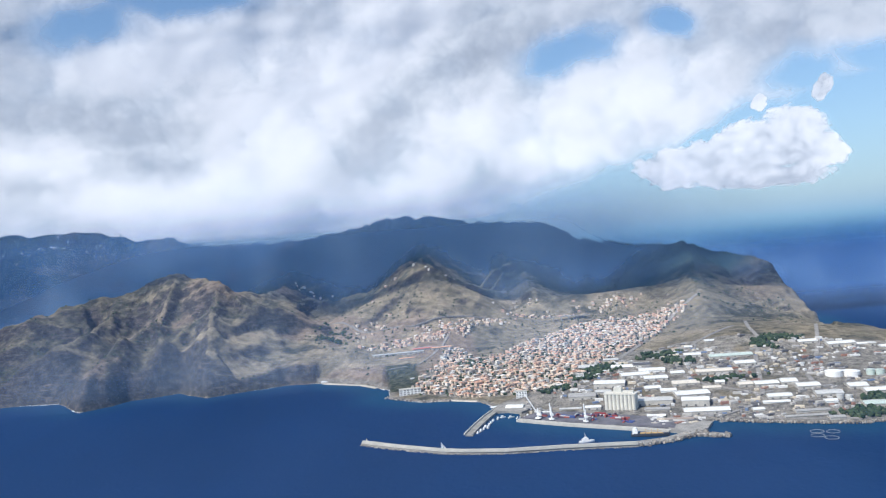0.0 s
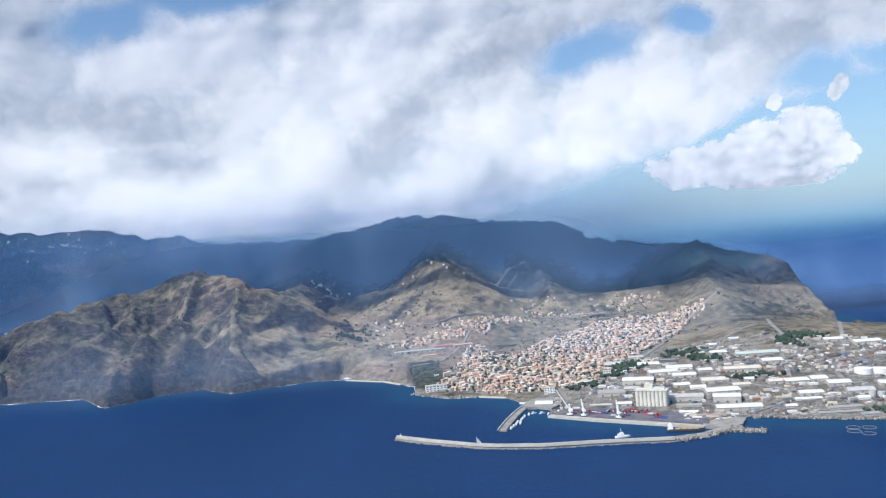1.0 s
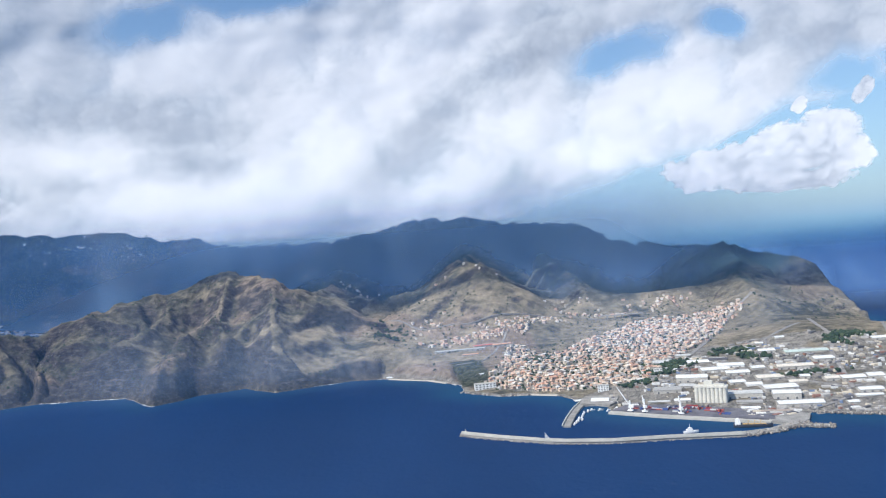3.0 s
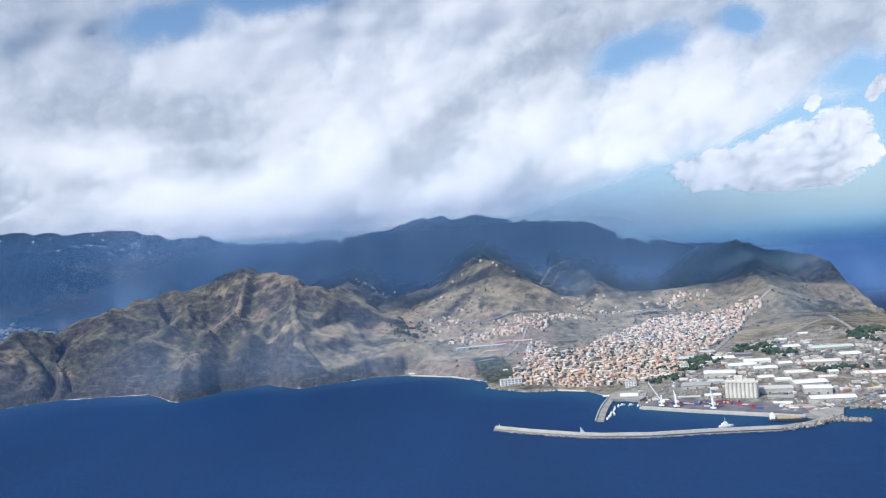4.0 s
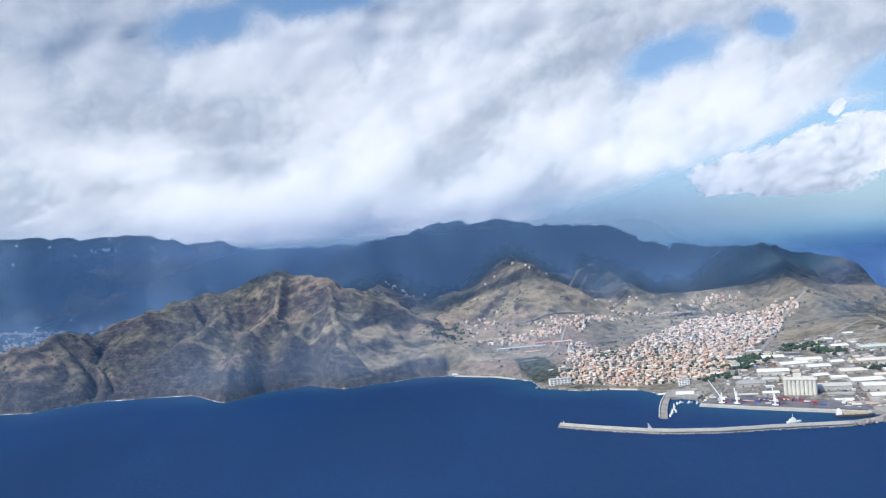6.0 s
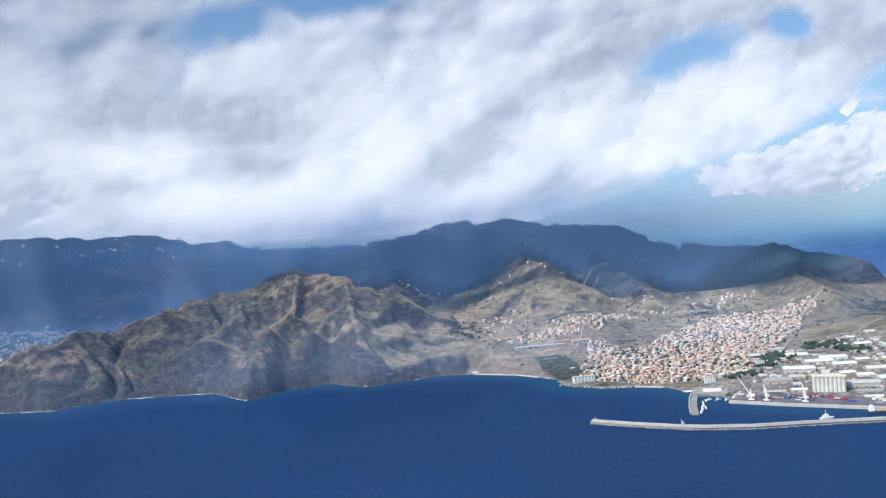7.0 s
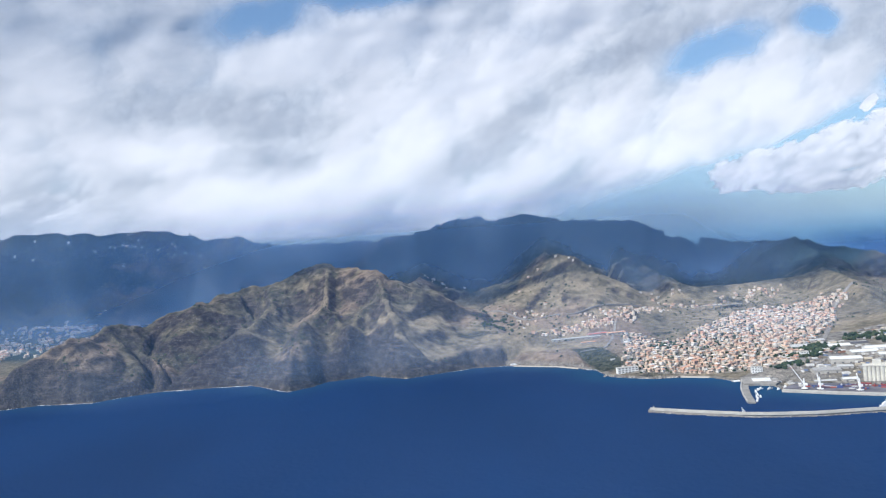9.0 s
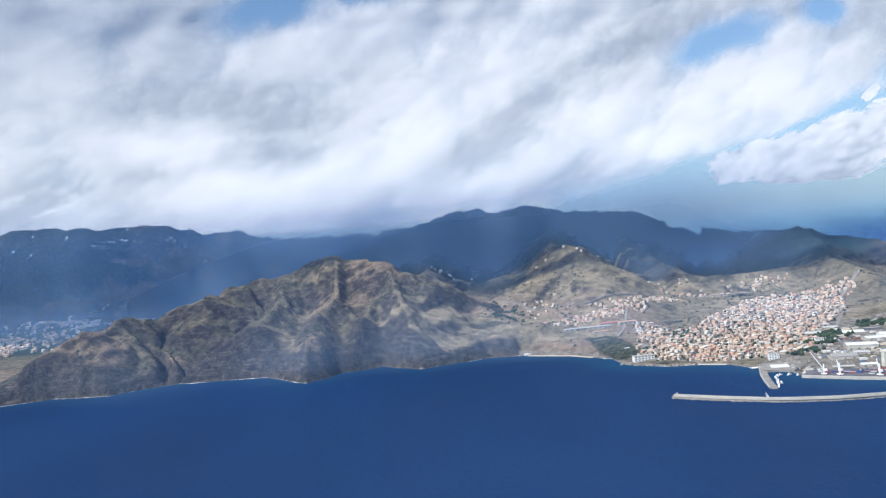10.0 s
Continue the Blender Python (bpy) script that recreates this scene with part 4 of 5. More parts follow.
# ---- halls and works ----
def hall(x, y, long, deep, tall, tint, yaw, group):
    deep *= 1.35 if group != "sheds by the old shore" else 1.0
    z = min(ground(x + a, y + b) for a in (-long * 0.4, 0, long * 0.4) for b in (-deep * 0.4, deep * 0.4))
    rise = min(1.8, deep * 0.12)
    h = thing("hall", x, y, z - 0.3, yaw, "industrial hall with a low-pitched " + SHEET_WORDS[tint] + " sheet roof", "warehouse", group)
    tall = tall * 0.8 + 0.3
    bm = bmesh.new()
    box(bm, -long / 2, long / 2, -deep / 2, deep / 2, -3.0, tall)
    for s in (-1, 1):
        v = [bm.verts.new(p) for p in ((s * long / 2, -deep / 2, tall), (s * long / 2, deep / 2, tall), (s * long / 2, 0, tall + rise))]
        bm.faces.new(v if s > 0 else v[::-1])
    part("wall", bm, WHITE_PAINT if tint in (0, 6) and rng.random() < 0.2 else HALL_WALL, h)
    bm = bmesh.new()
    ov = 0.45
    for s in (-1, 1):
        y1, zr = s * (deep / 2 + ov), tall - ov * rise / (deep / 2)
        v = [bm.verts.new(p) for p in ((-long / 2 - ov, y1, zr + 0.03), (long / 2 + ov, y1, zr + 0.03), (long / 2 + ov, 0, tall + rise + 0.03), (-long / 2 - ov, 0, tall + rise + 0.03),
                                       (-long / 2 - ov, y1, zr + 0.3), (long / 2 + ov, y1, zr + 0.3), (long / 2 + ov, 0, tall + rise + 0.3), (-long / 2 - ov, 0, tall + rise + 0.3))]
        for f in ((3, 2, 1, 0), (4, 5, 6, 7), (0, 1, 5, 4), (1, 2, 6, 5), (3, 0, 4, 7)):
            bm.faces.new([v[i] for i in f])
    bmesh.ops.recalc_face_normals(bm, faces=bm.faces)
    part("roof", bm, SHEET_ROOFS[tint], h)
    if long > 14 and tall > 2.8:
        bm = bmesh.new()
        box(bm, -long / 2 + 1, long / 2 - 1, -0.5, 0.5, tall + rise + 0.2, tall + rise + 0.75)
        part("ridge_vent", bm, SHEET_ROOFS[1], h)
    if tall > 3.0:
        for i in range(max(1, int(long / 8))):
            bm = bmesh.new()
            px = -long / 2 + (i + 0.5) * long / max(1, int(long / 8))
            box(bm, px - 1.0, px + 1.0, -deep / 2 - 0.08, -deep / 2 + 0.1, 0.2, min(2.6, tall * 0.6))
            part("door", bm, SHUTTER, h, "dark roller door")


PORT = [(202, 948, 36, 16, 7.4, 0), (230, 862, 39, 12, 7.3, 1), (269, 842, 28, 14, 8.0, 0), (271, 815, 45, 13, 5.0, 0), (163, 922, 31, 14, 5.2, 2), (165, 872, 17, 7, 3.4, 0), (219, 816, 18, 6, 2.3, 0),
        (84, 925, 20, 12, 4.7, 0), (142, 884, 24, 5, 2.4, 1), (189, 926, 18, 8, 3.7, 1), (226, 836, 26, 7, 2.4, 2), (236, 796, 28, 5, 2.3, 3)]
MID = [(238, 971, 34, 14, 4.4, 0), (262, 980, 31, 12, 3.9, 0), (256, 944, 27, 12, 3.7, 0), (286, 957, 16, 10, 2.7, 0), (282, 914, 30, 13, 3.6, 4), (243, 914, 18, 10, 3.6, 0), (257, 898, 17, 10, 2.5, 0),
       (275, 874, 36, 18, 4.4, 0), (237, 1025, 29, 12, 3.5, 0), (260, 1019, 22, 10, 3.5, 5), (200, 1055, 31, 12, 4.2, 1), (234, 1080, 20, 8, 3.1, 1), (302, 884, 19, 8, 2.5, 4), (316, 897, 10, 8, 3.6, 0)]
SLOPE = [(331, 1034, 21, 10, 4.1, 0), (342, 1083, 10, 7, 3.1, 0), (377, 1091, 18, 8, 2.5, 0), (373, 1012, 53, 12, 4.0, 6), (372, 966, 24, 14, 4.9, 0), (327, 945, 42, 12, 4.8, 4), (337, 878, 15, 10, 4.0, 4),
         (358, 872, 25, 12, 3.9, 0), (381, 868, 17, 14, 4.4, 0), (392, 846, 23, 14, 3.8, 0), (352, 826, 24, 10, 3.7, 0), (343, 812, 26, 6, 1.8, 0), (318, 798, 11, 7, 2.7, 0)]
EAST = [(478, 1022, 23, 10, 3.5, 0), (511, 1002, 33, 12, 5.1, 0), (536, 998, 13, 8, 2.8, 0), (546, 993, 8.5, 8, 4.5, 1), (562, 980, 24, 10, 2.8, 0), (438, 832, 19, 14, 3.7, 0), (448, 812, 26, 12, 3.7, 0),
        (426, 774, 25, 12, 3.9, 6), (399, 815, 26, 12, 3.7, 1), (390, 793, 11, 8, 2.3, 0), (362, 775, 32, 6, 2.6, 2), (354, 765, 46, 5, 2.2, 2), (373, 750, 14, 7, 3.0, 2), (542, 903, 26, 12, 4.1, 0)]
SHORE = [(-65, 1296, 83, 5, 3.7, 1), (-25, 1316, 34, 8, 5.2, 7), (6, 1310, 32, 8, 4.5, 8), (-50, 1272, 26, 5, 2.9, 8), (-29, 1153, 29, 4, 2.0, 0), (-175, 1236, 20, 7, 3.5, 0), (64, 944, 15, 7, 2.7, 0)]
for rows_h, group, turn in ((PORT, "halls by the port", -14), (MID, "halls behind the port", -8), (SLOPE, "halls on the slope", -6), (EAST, "halls along the east road", -8), (SHORE, "sheds by the old shore", 8)):
    for x, y, long, deep, tall, tint in rows_h:
        hall(x, y, long, deep, tall, tint, turn + rng.uniform(-5, 5), group)


def tank(x, y, r, tall, mat, label):
    z = min(ground(x, y - r), ground(x - r, y), ground(x + r, y))
    t = thing("storage_tank", x, y, z, 0, label, "tank", "storage tanks")
    bm = bmesh.new()
    rod(bm, (0, 0, -2), (0, 0, tall), r, 24)
    part("shell", bm, mat, t)
    bm = bmesh.new()
    rod(bm, (0, 0, tall), (0, 0, tall + r * 0.16), r * 1.02, 24, r * 0.1)
    part("roof", bm, mat, t)


for x, y, r, h in ((438, 878, 9.3, 6.2), (455, 872, 8.6, 6.0)):
    tank(x, y, r, h, WHITE_PAINT, "large white fuel storage tank on the slope")
for x, y, r, h in ((474, 868, 4.3, 6), (482, 863, 4.3, 6), (490, 857, 4.3, 6), (402, 797, 3.4, 5), (409, 793, 3.4, 5)):
    tank(x, y, r, h, SHEET_ROOFS[6] if x > 450 else SHEET_ROOFS[1], "small pale green or grey storage tank")


# ---- larger town buildings ----
def block(x, y, long, deep, tall, storeys, yaw, label, bays):
    z = min(ground(x - long / 3, y - deep / 3), ground(x + long / 3, y - deep / 3))
    b = thing("apartment_block", x, y, z, yaw, label, "building")
    bm = bmesh.new()
    box(bm, -long / 2, long / 2, -deep / 2, deep / 2, -3, tall)
    part("wall", bm, WHITE_PAINT, b)
    bm = bmesh.new()
    box(bm, -long / 2 - 0.2, long / 2 + 0.2, -deep / 2 - 0.2, deep / 2 + 0.2, tall, tall + 0.5)
    part("roof", bm, PALE_CONCRETE, b)
    for i in range(storeys):
        zz = (i + 0.35) * tall / storeys
        for j in range(bays):
            px = -long / 2 + (j + 0.5) * long / bays
            bm = bmesh.new()
            box(bm, px - long / bays * 0.3, px + long / bays * 0.3, -deep / 2 - 0.06, -deep / 2 + 0.05, zz, zz + tall / storeys * 0.45)
            part("window", bm, SHUTTER, b)


block(-42, 1066, 29, 9, 8.0, 3, 4, "white flat-roofed shore hotel with rows of dark openings", 6)
block(97, 966, 13, 6, 8.0, 4, -8, "white four-storey block behind the fishing port", 4)
block(176, 1000, 10, 8, 7.0, 3, -10, "white block at the edge of the grove", 3)
block(8, 1247, 10, 5, 5.5, 2, -60, "white house row above the terraced field", 3)


# ---- houses of the town ----
def house_meshes(w_, d_, h_, kind):
    bm = bmesh.new()
    box(bm, -w_ / 2, w_ / 2, -d_ / 2, d_ / 2, -3.0, h_)
    rise = 0 if kind == "flat" else d_ * 0.24
    if kind == "gable":
        for s in (-1, 1):
            v = [bm.verts.new(p) for p in ((s * w_ / 2, -d_ / 2, h_), (s * w_ / 2, d_ / 2, h_), (s * w_ / 2, 0, h_ + rise))]
            bm.faces.new(v if s > 0 else v[::-1])
    wall = bpy.data.meshes.new("wall")
    bm.to_mesh(wall)
    bm.free()
    wall.materials.append(PLASTER)
    bm = bmesh.new()
    o = 0.35
    if kind == "flat":
        box(bm, -w_ / 2 - 0.1, w_ / 2 + 0.1, -d_ / 2 - 0.1, d_ / 2 + 0.1, h_ + 0.01, h_ + 0.4)
        box(bm, -w_ / 4, w_ / 8, 0, d_ / 3, h_ + 0.4, h_ + 1.6)
    else:
        k = w_ / 2 + o if kind == "gable" else max(0.3, w_ / 2 - d_ / 2)
        low = [bm.verts.new((sx * (w_ / 2 + o), sy * (d_ / 2 + o), h_ - 0.05)) for sx, sy in ((-1, -1), (1, -1), (1, 1), (-1, 1))]
        top = [bm.verts.new((-k, 0, h_ + rise + 0.1)), bm.verts.new((k, 0, h_ + rise + 0.1))]
        for f in ((low[0], low[1], top[1], top[0]), (low[2], low[3], top[0], top[1]), (low[1], low[2], top[1]), (low[3], low[0], top[0]), tuple(low[::-1])):
            bm.faces.new(f)
    roof = bpy.data.meshes.new("roof")
    bm.to_mesh(roof)
    bm.free()
    roof.materials.append(ROOF)
    return wall, roof


KINDS = [house_meshes(5.6, 4.8, 2.9, "hip"), house_meshes(5.0, 4.4, 3.7, "gable"), house_meshes(6.8, 5.2, 3.2, "hip"), house_meshes(4.6, 4.2, 2.4, "gable"), house_meshes(5.4, 5.0, 4.2, "flat"), house_meshes(8.0, 5.0, 3.4, "gable")]
SIZES = [(5.6, 4.8, 2.9), (5.0, 4.4, 3.7), (6.8, 5.2, 3.2), (4.6, 4.2, 2.4), (5.4, 5.0, 4.2), (8.0, 5.0, 3.4)]
bm = bmesh.new()
box(bm, -0.55, 0.55, -0.06, 0.06, 0.0, 1.0)
WINDOW = bpy.data.meshes.new("window")
bm.to_mesh(WINDOW)
bm.free()
WINDOW.materials.append(SHUTTER)
HOUSE_WORDS = ["plastered house with a hipped clay roof", "two-storey plastered house with a gabled clay roof", "wide plastered house with a hipped clay roof",
               "small plastered cottage with a gabled roof", "flat-roofed plastered house in the town", "long plastered row house with a gabled roof"]


def town_spots():
    out, cell = [], {}
    lo, hi = TOWN.min(0), TOWN.max(0)
    a = radians(24)
    for i in range(22000):
        u, v = round(rng.uniform(-70, 70)) * 6.3 + rng.uniform(-2.2, 2.2), round(rng.uniform(-70, 70)) * 7.6 + rng.uniform(-2.6, 2.6)
        x, y = 190 + u * math.cos(a) - v * math.sin(a), 1190 + u * math.sin(a) + v * math.cos(a)
        if not (lo[0] < x < hi[0] and lo[1] < y < hi[1]):
            continue
        if any(math.hypot(x - p, y - q) < 4.7 for kx in (-1, 0, 1) for ky in (-1, 0, 1) for p, q in cell.get((int(x // 8) + kx, int(y // 8) + ky), ())):
            continue
        cell.setdefault((int(x // 8), int(y // 8)), []).append((x, y))
        out.append((x, y))
    arr = np.array(out)
    keep = inside(arr[:, 0], arr[:, 1], TOWN) & (shore(arr[:, 0], arr[:, 1]) > 12)
    return arr[keep]


def clear_of_big(x, y):
    return all(abs(x - a) > c / 2 + 4 or abs(y - b) > d / 2 + 4 for a, b, c, d, *_ in PORT + MID + SLOPE + EAST + SHORE + [(-42, 1066, 29, 9), (97, 966, 13, 6), (176, 1000, 10, 8), (208, 1035, 22, 26), (179, 1003, 24, 14)])


spots = np.array([p for p in town_spots() if clear_of_big(*p)])
spots = spots[np.argsort(spots[:, 1] - 0.25 * spots[:, 0])]
tops = height(spots[:, 0], spots[:, 1])[0]
NEAR = 300
for (x, y), z in zip(spots[:NEAR], tops[:NEAR]):
    k = rng.choice((0, 0, 1, 1, 2, 3, 4, 5))
    ob = thing("house", x, y, z, 24 + rng.choice((0, 0, 90, 180)) + rng.uniform(-10, 10), HOUSE_WORDS[k], "house", "houses of the town")
    grow = rng.uniform(0.72, 1.12)
    ob.matrix_basis = ob.matrix_basis @ Matrix.Diagonal((grow, grow * rng.uniform(0.85, 1.1), grow * rng.uniform(0.85, 1.25), 1.0))
    for nm, me in zip(("wall", "roof"), KINDS[k]):
        o = new(nm, me)
        o.parent = ob
        if nm == "wall":
            w_, d_, h_ = SIZES[k]
            for px, py, turn in ((-w_ / 4, -d_ / 2, 0), (w_ / 4, -d_ / 2, 0), (w_ / 2, 0, 90), (-w_ / 2, 0, 90), (-w_ / 4, d_ / 2, 0), (w_ / 4, d_ / 2, 0)):
                pane = new("window", WINDOW)
                pane.parent = o
                pane.matrix_basis = pose(px, py, h_ * 0.45, 0, 0, turn)


def joined_houses(name, rows, label):
    """Far houses as one piece: rows of x, y, z, size, yaw."""
    vw, fw, vr, fr = [], [], [], []
    for x, y, z, s, yaw in rows:
        w_, d_, h_ = s * rng.uniform(0.8, 1.35), s * rng.uniform(0.7, 0.95), s * rng.uniform(0.45, 0.85)
        c, q = math.cos(yaw), math.sin(yaw)

        def at(px, py, pz):
            return (x + px * c - py * q, y + px * q + py * c, z + pz)

        o = len(vw)
        vw += [at(sx * w_ / 2, sy * d_ / 2, zz) for zz in (-3, h_) for sx, sy in ((-1, -1), (1, -1), (1, 1), (-1, 1))]
        fw += [tuple(o + i for i in f) for f in ((0, 1, 5, 4), (1, 2, 6, 5), (2, 3, 7, 6), (3, 0, 4, 7), (4, 5, 6, 7))]
        o = len(vr)
        k = rng.choice((w_ / 2 + 0.3, max(0.3, w_ / 2 - d_ / 2)))
        vr += [at(sx * (w_ / 2 + 0.3), sy * (d_ / 2 + 0.3), h_) for sx, sy in ((-1, -1), (1, -1), (1, 1), (-1, 1))] + [at(-k, 0, h_ + d_ * 0.25), at(k, 0, h_ + d_ * 0.25)]
        fr += [tuple(o + i for i in f) for f in ((0, 1, 5, 4), (2, 3, 4, 5), (1, 2, 5), (3, 0, 4))]
    ob = thing(name, 0, 0, 0, 0, label, "houses")
    ob["kind"] = "stuff"
    for nm, v, f, mat in (("wall", vw, fw, PLASTER_FAR), ("roof", vr, fr, ROOF_FAR)):
        o = new(nm, mesh_from(nm, v, f, mat))
        o.parent = ob
        o["kind"] = "stuff"


joined_houses("upper_town_houses", [(x, y, z, rng.uniform(3.2, 6.0), radians(24 + rng.choice((0, 90)) + rng.uniform(-12, 12))) for (x, y), z in zip(spots[NEAR:], tops[NEAR:])],
              "dense plastered houses with clay roofs up the slope")


def scatter(cx, cy, rx, ry, n, turn=0.0):
    out = []
    for _ in range(n):
        u, v = rng.gauss(0, 0.5) * rx, rng.gauss(0, 0.5) * ry
        out.append((cx + u * math.cos(turn) - v * math.sin(turn), cy + u * math.sin(turn) + v * math.cos(turn)))
    return out


def placed(pts, lo, hi):
    a = np.array(pts)
    z, d = height(a[:, 0], a[:, 1])
    return [(x, y, zz, rng.uniform(lo, hi), rng.uniform(0, 3.14)) for (x, y), zz, dd in zip(pts, z, d) if dd > 10]


hamlets = []
for cx, cy, rx, ry, n in ((-60, 1353, 30, 12, 22), (-20, 1362, 55, 14, 45), (30, 1372, 40, 18, 26), (100, 1425, 70, 20, 26), (185, 1490, 50, 18, 26), (240, 1480, 40, 12, 14), (345, 1530, 60, 22, 34),
                          (-110, 1450, 70, 40, 16), (-200, 1706, 50, 25, 16), (-294, 1753, 60, 30, 14), (20, 1405, 60, 26, 30), (-100, 1330, 40, 10, 14), (-414, 2068, 60, 40, 16), (150, 1560, 120, 30, 12),
                          (410, 1340, 26, 60, 26), (40, 1600, 120, 50, 12)):
    hamlets += scatter(cx, cy, rx, ry, n)
joined_houses("hamlet_houses", placed(hamlets, 3.4, 5.4), "scattered white and clay-roofed houses on the slopes")
valley = []
for cx, cy, rx, ry, n in ((-1240, 1760, 110, 140, 120), (-1260, 1960, 130, 110, 130), (-1215, 2062, 140, 60, 70), (-1114, 2200, 150, 70, 60), (-1340, 2100, 150, 80, 50), (-870, 2470, 60, 120, 26),
                          (-1400, 3000, 500, 180, 60), (-700, 2700, 240, 160, 40)):
    valley += scatter(cx, cy, rx, ry, n)
joined_houses("valley_houses", placed(valley, 4.5, 7.5), "pale houses strewn through the shaded far valley")


# ---- small sheds, parked lorries and stacked goods between the halls ----
def clutter(name, pts, label):
    a = np.array(pts)
    z, d = height(a[:, 0], a[:, 1])
    v, f = [], []
    for (x, y), zz, dd in zip(pts, z, d):
        if dd < 8:
            continue
        w_, d_, h_ = rng.choice(((2.0, 5.0, 1.4), (4.5, 3.5, 1.9), (7.0, 3.0, 1.6), (1.2, 2.4, 0.9), (3.0, 3.0, 2.4), (9.0, 4.0, 2.2)))
        c, q = math.cos(rng.uniform(-0.4, 0.4)), math.sin(rng.uniform(-0.5, 0.5))
        o = len(v)
        for zc, k in ((-1.5, 1.0), (h_ * 0.85, 1.0), (h_, 0.86)):
            v += [(x + (sx * c - sy * q) * k, y + (sx * q + sy * c) * k, zz + zc) for sx, sy in ((-w_ / 2, -d_ / 2), (w_ / 2, -d_ / 2), (w_ / 2, d_ / 2), (-w_ / 2, d_ / 2))]
        for r in (0, 4):
            f += [(o + r + i, o + r + (i + 1) % 4, o + r + 4 + (i + 1) % 4, o + r + 4 + i) for i in range(4)]
        f.append((o + 8, o + 9, o + 10, o + 11))
    tagged(new(name, mesh_from(name, v, f, GOODS)), label, "sheds", kind="stuff")


GOODS = varied("goods", [(0.0, (0.72, 0.71, 0.68)), (0.18, (0.46, 0.44, 0.41)), (0.42, (0.30, 0.29, 0.28)), (0.64, (0.12, 0.12, 0.13)), (0.76, (0.62, 0.54, 0.42)), (0.88, (0.30, 0.16, 0.12)), (0.95, (0.16, 0.22, 0.34))], True, 0.7, 0.2)
for _n in GOODS.node_tree.nodes:
    if _n.type == "VALTORGB":
        _n.color_ramp.interpolation = "CONSTANT"
lots = [(rng.uniform(90, 600), rng.uniform(765, 1110)) for _ in range(2600)]
la = np.array(lots)
ok = inside(la[:, 0], la[:, 1], WORKS) & (fbm(la[:, 0], la[:, 1], 55, 3, 131) > 0.42) & ~((la[:, 0] < 225) & (la[:, 1] < 880))
clutter("works_clutter", [p for p, o in zip(lots, ok) if o and clear_of_big(*p)], "small sheds, parked lorries and stacked goods between halls")
clutter("quay_clutter", [(rng.uniform(205, 262), rng.uniform(764, 812)) for _ in range(70)] + [(rng.uniform(68, 104), rng.uniform(906, 945)) for _ in range(26)], "small sheds and stacked goods on the quay")

# ---- roads and the viaduct ----
def road(line, width, label):
    pts = fine_line(line, 7)
    a = np.array(pts)
    t = np.gradient(a, axis=0)
    t /= np.linalg.norm(t, axis=1)[:, None] + 1e-9
    side = np.stack([-t[:, 1], t[:, 0]], 1) * width / 2
    left, right = a + side, a - side
    zc = np.maximum.reduce([height(p[:, 0], p[:, 1])[0] for p in (left, a, right)])
    zc = np.convolve(np.pad(zc, 2, mode="edge"), np.ones(5) / 5, "valid") + 0.55
    v = [(*p, z) for p, z in zip(left, zc)] + [(*p, z) for p, z in zip(right, zc)] + [(*p, z - 2.5) for p, z in zip(left, zc)] + [(*p, z - 2.5) for p, z in zip(right, zc)]
    n = len(pts)
    f = [(i + n, i + n + 1, i + 1, i) for i in range(n - 1)] + [(i, i + 1, i + 1 + 2 * n, i + 2 * n) for i in range(n - 1)] + [(i + 3 * n, i + 1 + 3 * n, i + 1 + n, i + n) for i in range(n - 1)]
    tagged(new("road", mesh_from("road", v, f, ROADWAY)), label, "road", kind="structure")


road([(239, 1071), (308, 1178), (359, 1281), (389, 1316), (433, 1359), (472, 1398)], 6.0, "straight pale road climbing past the town")
road([(273, 795), (324, 814), (337, 841), (332, 858), (304, 889), (291, 935), (299, 1000), (318, 1060), (360, 1100), (431, 1147)], 5.0, "winding pale road through the works")
road([(340, 837), (397, 990), (427, 1046), (440, 1115), (470, 1200)], 5.0, "pale road between the halls")
road([(397, 830), (412, 886), (450, 945), (489, 1014), (543, 1128)], 5.0, "pale road up the east slope")
road([(-76, 1212), (-33, 1233), (-10, 1275), (16, 1350), (28, 1381)], 4.0, "narrow lane beside the terraced field")
road([(-240, 1560), (-190, 1490), (-120, 1430), (-40, 1420), (60, 1440), (150, 1455), (208, 1452)], 5.0, "pale hillside road under the cone")
road([(271, 780), (300, 785), (345, 758), (390, 742), (440, 745)], 5.0, "pale shore road behind the boulders")
viaduct = thing("viaduct", 0, 0, 0, 0, "grey concrete road viaduct on piers over the valley", "bridge")
bm = bmesh.new()
strip(bm, [(205, 1452), (240, 1450), (282, 1447)], 6.0, 49.0, 50.6, 0.0)
part("deck", bm, CONCRETE, viaduct)
for x in (216, 230, 244, 258, 272):
    bm = bmesh.new()
    zz = ground(x, 1450)
    box(bm, x - 1.0, x + 1.0, 1447.5, 1452.5, min(zz, 47) - 1.0, 49.2)
    part("pier", bm, CONCRETE, viaduct)

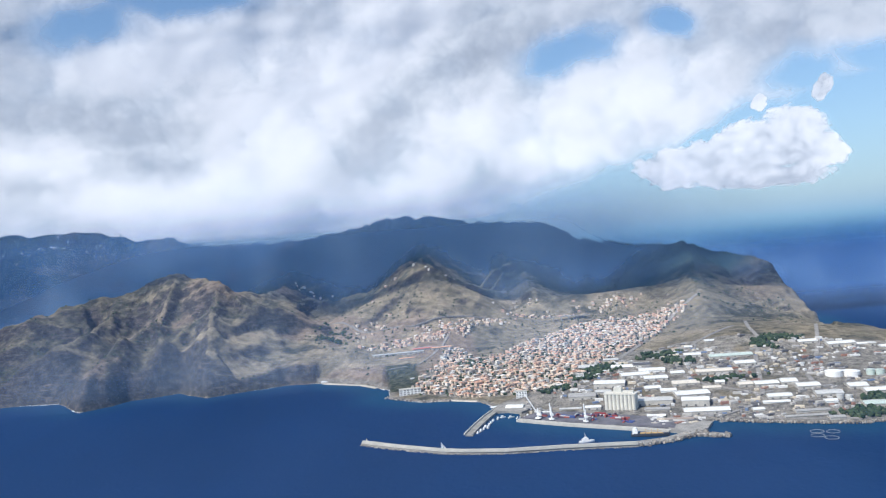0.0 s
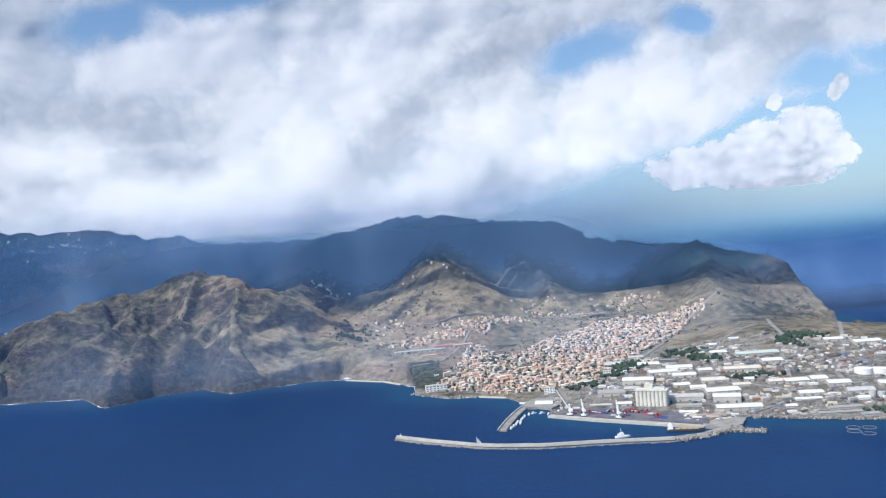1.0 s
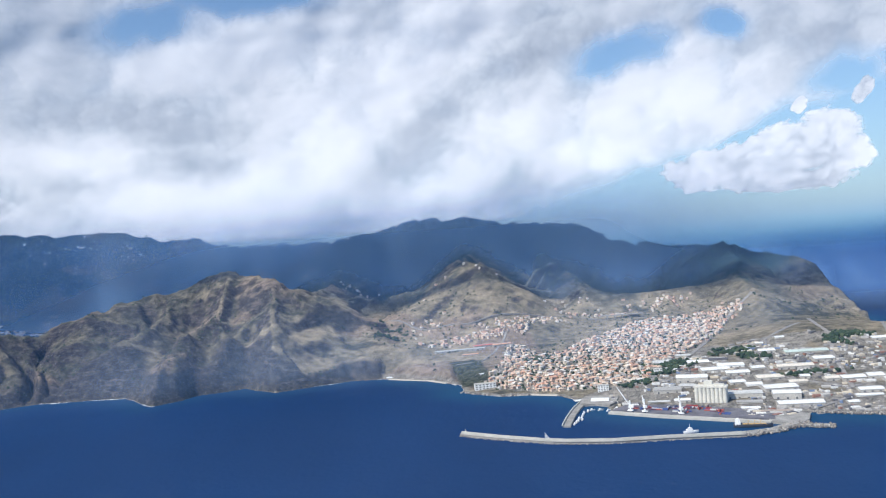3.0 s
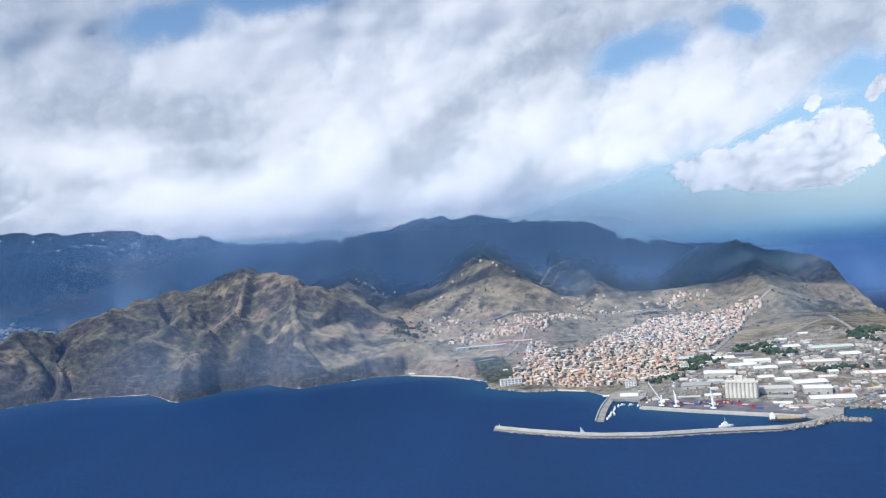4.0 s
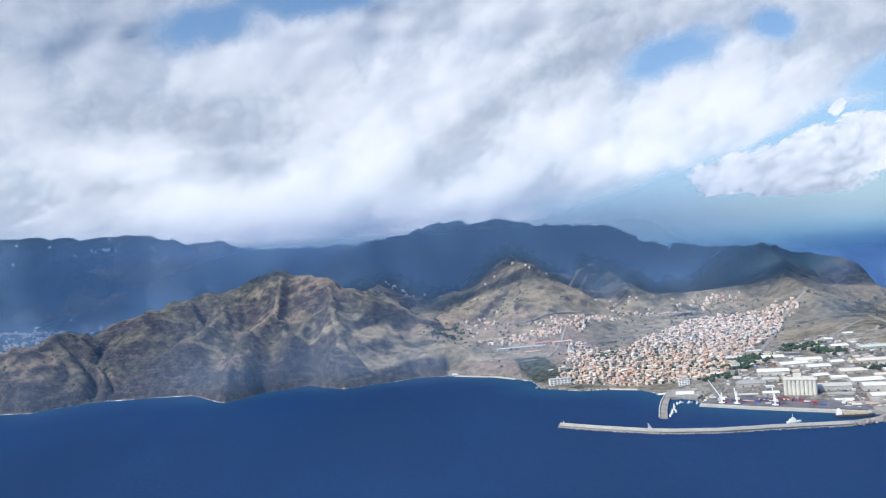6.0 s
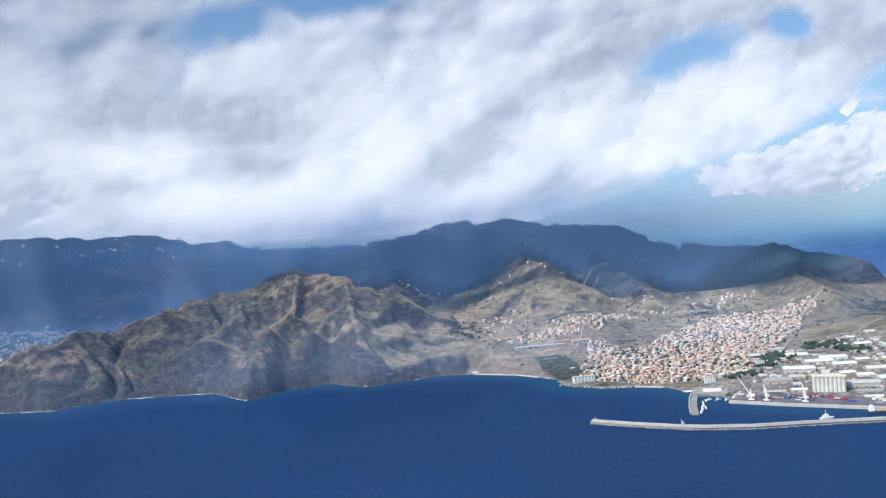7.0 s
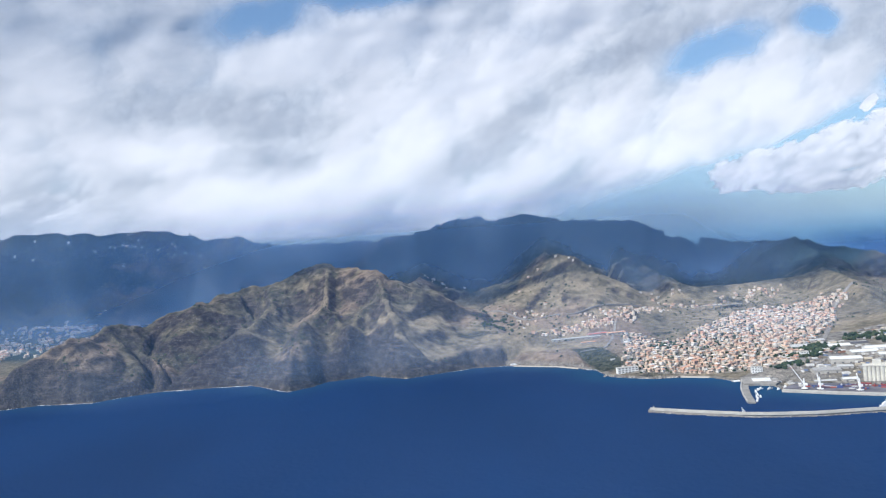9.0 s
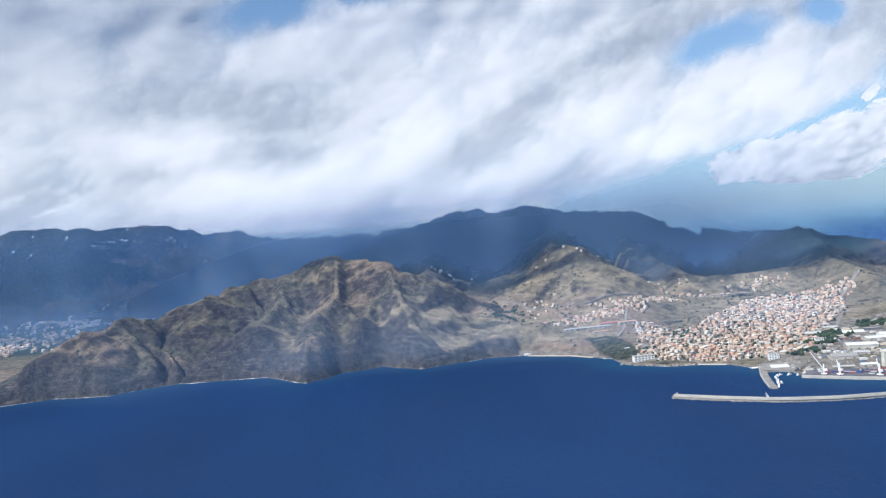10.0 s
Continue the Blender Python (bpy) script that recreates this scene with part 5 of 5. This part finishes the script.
# ---- fish farm ----
for x, y in ((337, 715), (349, 710), (331, 702), (338, 691)):
    pen = thing("fish_pen", x, y, 0, 0, "round floating fish pen with a pale ring", "fish pen", "fish pens")
    bm = bmesh.new()
    pts = [Vector((5.8 * math.cos(i * math.pi / 14), 5.8 * math.sin(i * math.pi / 14), 0.15)) for i in range(28)]
    for a, b in zip(pts, pts[1:] + pts[:1]):
        rod(bm, a, b, 0.16, 5)
    part("float_ring", bm, SHEET_ROOFS[2], pen)
    bm = bmesh.new()
    for a, b in zip(pts, pts[1:] + pts[:1]):
        rod(bm, a * 0.97 + Vector((0, 0, 0.5)), b * 0.97 + Vector((0, 0, 0.5)), 0.05, 4)
    for p in pts[::4]:
        rod(bm, p, p * 0.97 + Vector((0, 0, 0.5)), 0.06, 4)
    part("guard_rail", bm, SHEET_ROOFS[2], pen)

# ---- trees and scrub ----
clump = bmesh.new()
bmesh.ops.create_icosphere(clump, subdivisions=1, radius=1.0)
CLUMP_V = np.array([v.co[:] for v in clump.verts])
CLUMP_F = [tuple(v.index for v in f.verts) for f in clump.faces]
clump.free()


def greenery(name, pts, lo, hi, label):
    a = np.array(pts)
    z, d = height(a[:, 0], a[:, 1])
    v, f = [], []
    r = np.random.RandomState(5)
    for (x, y), zz, dd in zip(pts, z, d):
        if dd < 5:
            continue
        for _ in range(3):
            s = r.uniform(lo, hi)
            c = CLUMP_V * (1 + r.uniform(-0.35, 0.35, (len(CLUMP_V), 1))) * s * np.array([r.uniform(0.8, 1.2), r.uniform(0.8, 1.2), r.uniform(0.7, 1.2)])
            o = len(v)
            v += (c + (x + r.uniform(-s, s), y + r.uniform(-s, s), zz + s * r.uniform(0.35, 1.1))).tolist()
            f += [tuple(o + i for i in q) for q in CLUMP_F]
    tagged(new(name, mesh_from(name, v, f, LEAVES)), label, "trees", kind="stuff")


grove = []
for cx, cy, rx, ry, n in ((208, 1035, 22, 24, 90), (179, 1003, 22, 12, 60), (144, 967, 20, 8, 40), (444, 1044, 32, 10, 90), (422, 1032, 12, 16, 40), (410, 752, 26, 12, 90), (305, 1012, 18, 24, 50), (53, 1184, 20, 24, 60),
                          (-184, 1429, 30, 40, 60), (330, 912, 30, 8, 40), (290, 1060, 30, 20, 50), (440, 790, 20, 12, 40), (480, 740, 40, 10, 60)):
    grove += scatter(cx, cy, rx, ry, n)
greenery("grove", grove, 1.4, 2.8, "dark green trees between the halls and the town")
yards = [tuple(p) for p in (spots + np.random.RandomState(3).uniform(-5, 5, spots.shape))]
greenery("garden_trees", yards, 0.8, 1.8, "small dark green garden trees between the houses")
bushes = [(rng.uniform(-900, 640), rng.uniform(1200, 1900)) for _ in range(2600)]
bw_ = np.array(bushes)
thick = fbm(bw_[:, 0], bw_[:, 1], 90, 3, 97)
greenery("hillside_scrub", [p for p, t in zip(bushes, thick) if t > 0.5], 0.6, 1.7, "dark scrub bushes on the dry hillsides")

# ---- surf and beach along the foot of the land ----
GD = D.reshape(ny, nx)
surf_v, surf_f = [], []
gust = random.Random(11)
for j in range(ny - 1):
    if gy[j] > 1340:
        break
    row = np.nonzero(((GD[j, :-1] > 0) != (GD[j, 1:] > 0)) | ((GD[j, :-1] > 0) != (GD[j + 1, :-1] > 0)) | ((GD[j, :-1] > 0) != (GD[j + 1, 1:] > 0)))[0]
    for i in row:
        x0_, y0_ = gx[i], gy[j]
        if not -1100 < x0_ < 60 or gx[i + 1] - x0_ > 6:
            continue
        c = [(x0_, y0_, GD[j, i]), (gx[i + 1], y0_, GD[j, i + 1]), (gx[i + 1], gy[j + 1], GD[j + 1, i + 1]), (x0_, gy[j + 1], GD[j + 1, i])]
        cut = []
        for a, b in zip(c, c[1:] + c[:1]):
            if (a[2] > 0) != (b[2] > 0):
                t = a[2] / (a[2] - b[2])
                cut.append((a[0] + (b[0] - a[0]) * t, a[1] + (b[1] - a[1]) * t))
        strength = float(fbm(np.array([x0_]), np.array([y0_]), 45, 3, 101)[0])
        if len(cut) == 2 and strength > 0.36:
            k = 1.0 + 8.0 * (strength - 0.36) * gust.uniform(0.5, 1.5)
            o = len(surf_v)
            (ax, ay), (bx, by) = cut
            surf_v += [(ax, ay + 0.8, 0.16), (bx, by + 0.8, 0.16), (bx, by - k, 0.1), (ax, ay - k, 0.1)]
            surf_f.append((o, o + 1, o + 2, o + 3))
tagged(new("surf", mesh_from("surf", surf_v, surf_f, FOAM)), "thin white surf along the foot of the cliffs", "surf", kind="stuff")
for line, wide in (([(-740, 1276), (-690, 1273), (-640, 1268), (-600, 1263)], 5.0), ([(-180, 1229), (-150, 1207), (-118, 1185), (-92, 1148)], 6.0), ([(-14, 1012), (12, 1007), (44, 987)], 5.0)):
    bm = bmesh.new()
    strip(bm, fine_line(line, 10), wide, -1.0, 0.9, 1.5)
    tagged(part("beach", bm, SAND), "pale shingle beach under the slope", "beach", kind="structure")
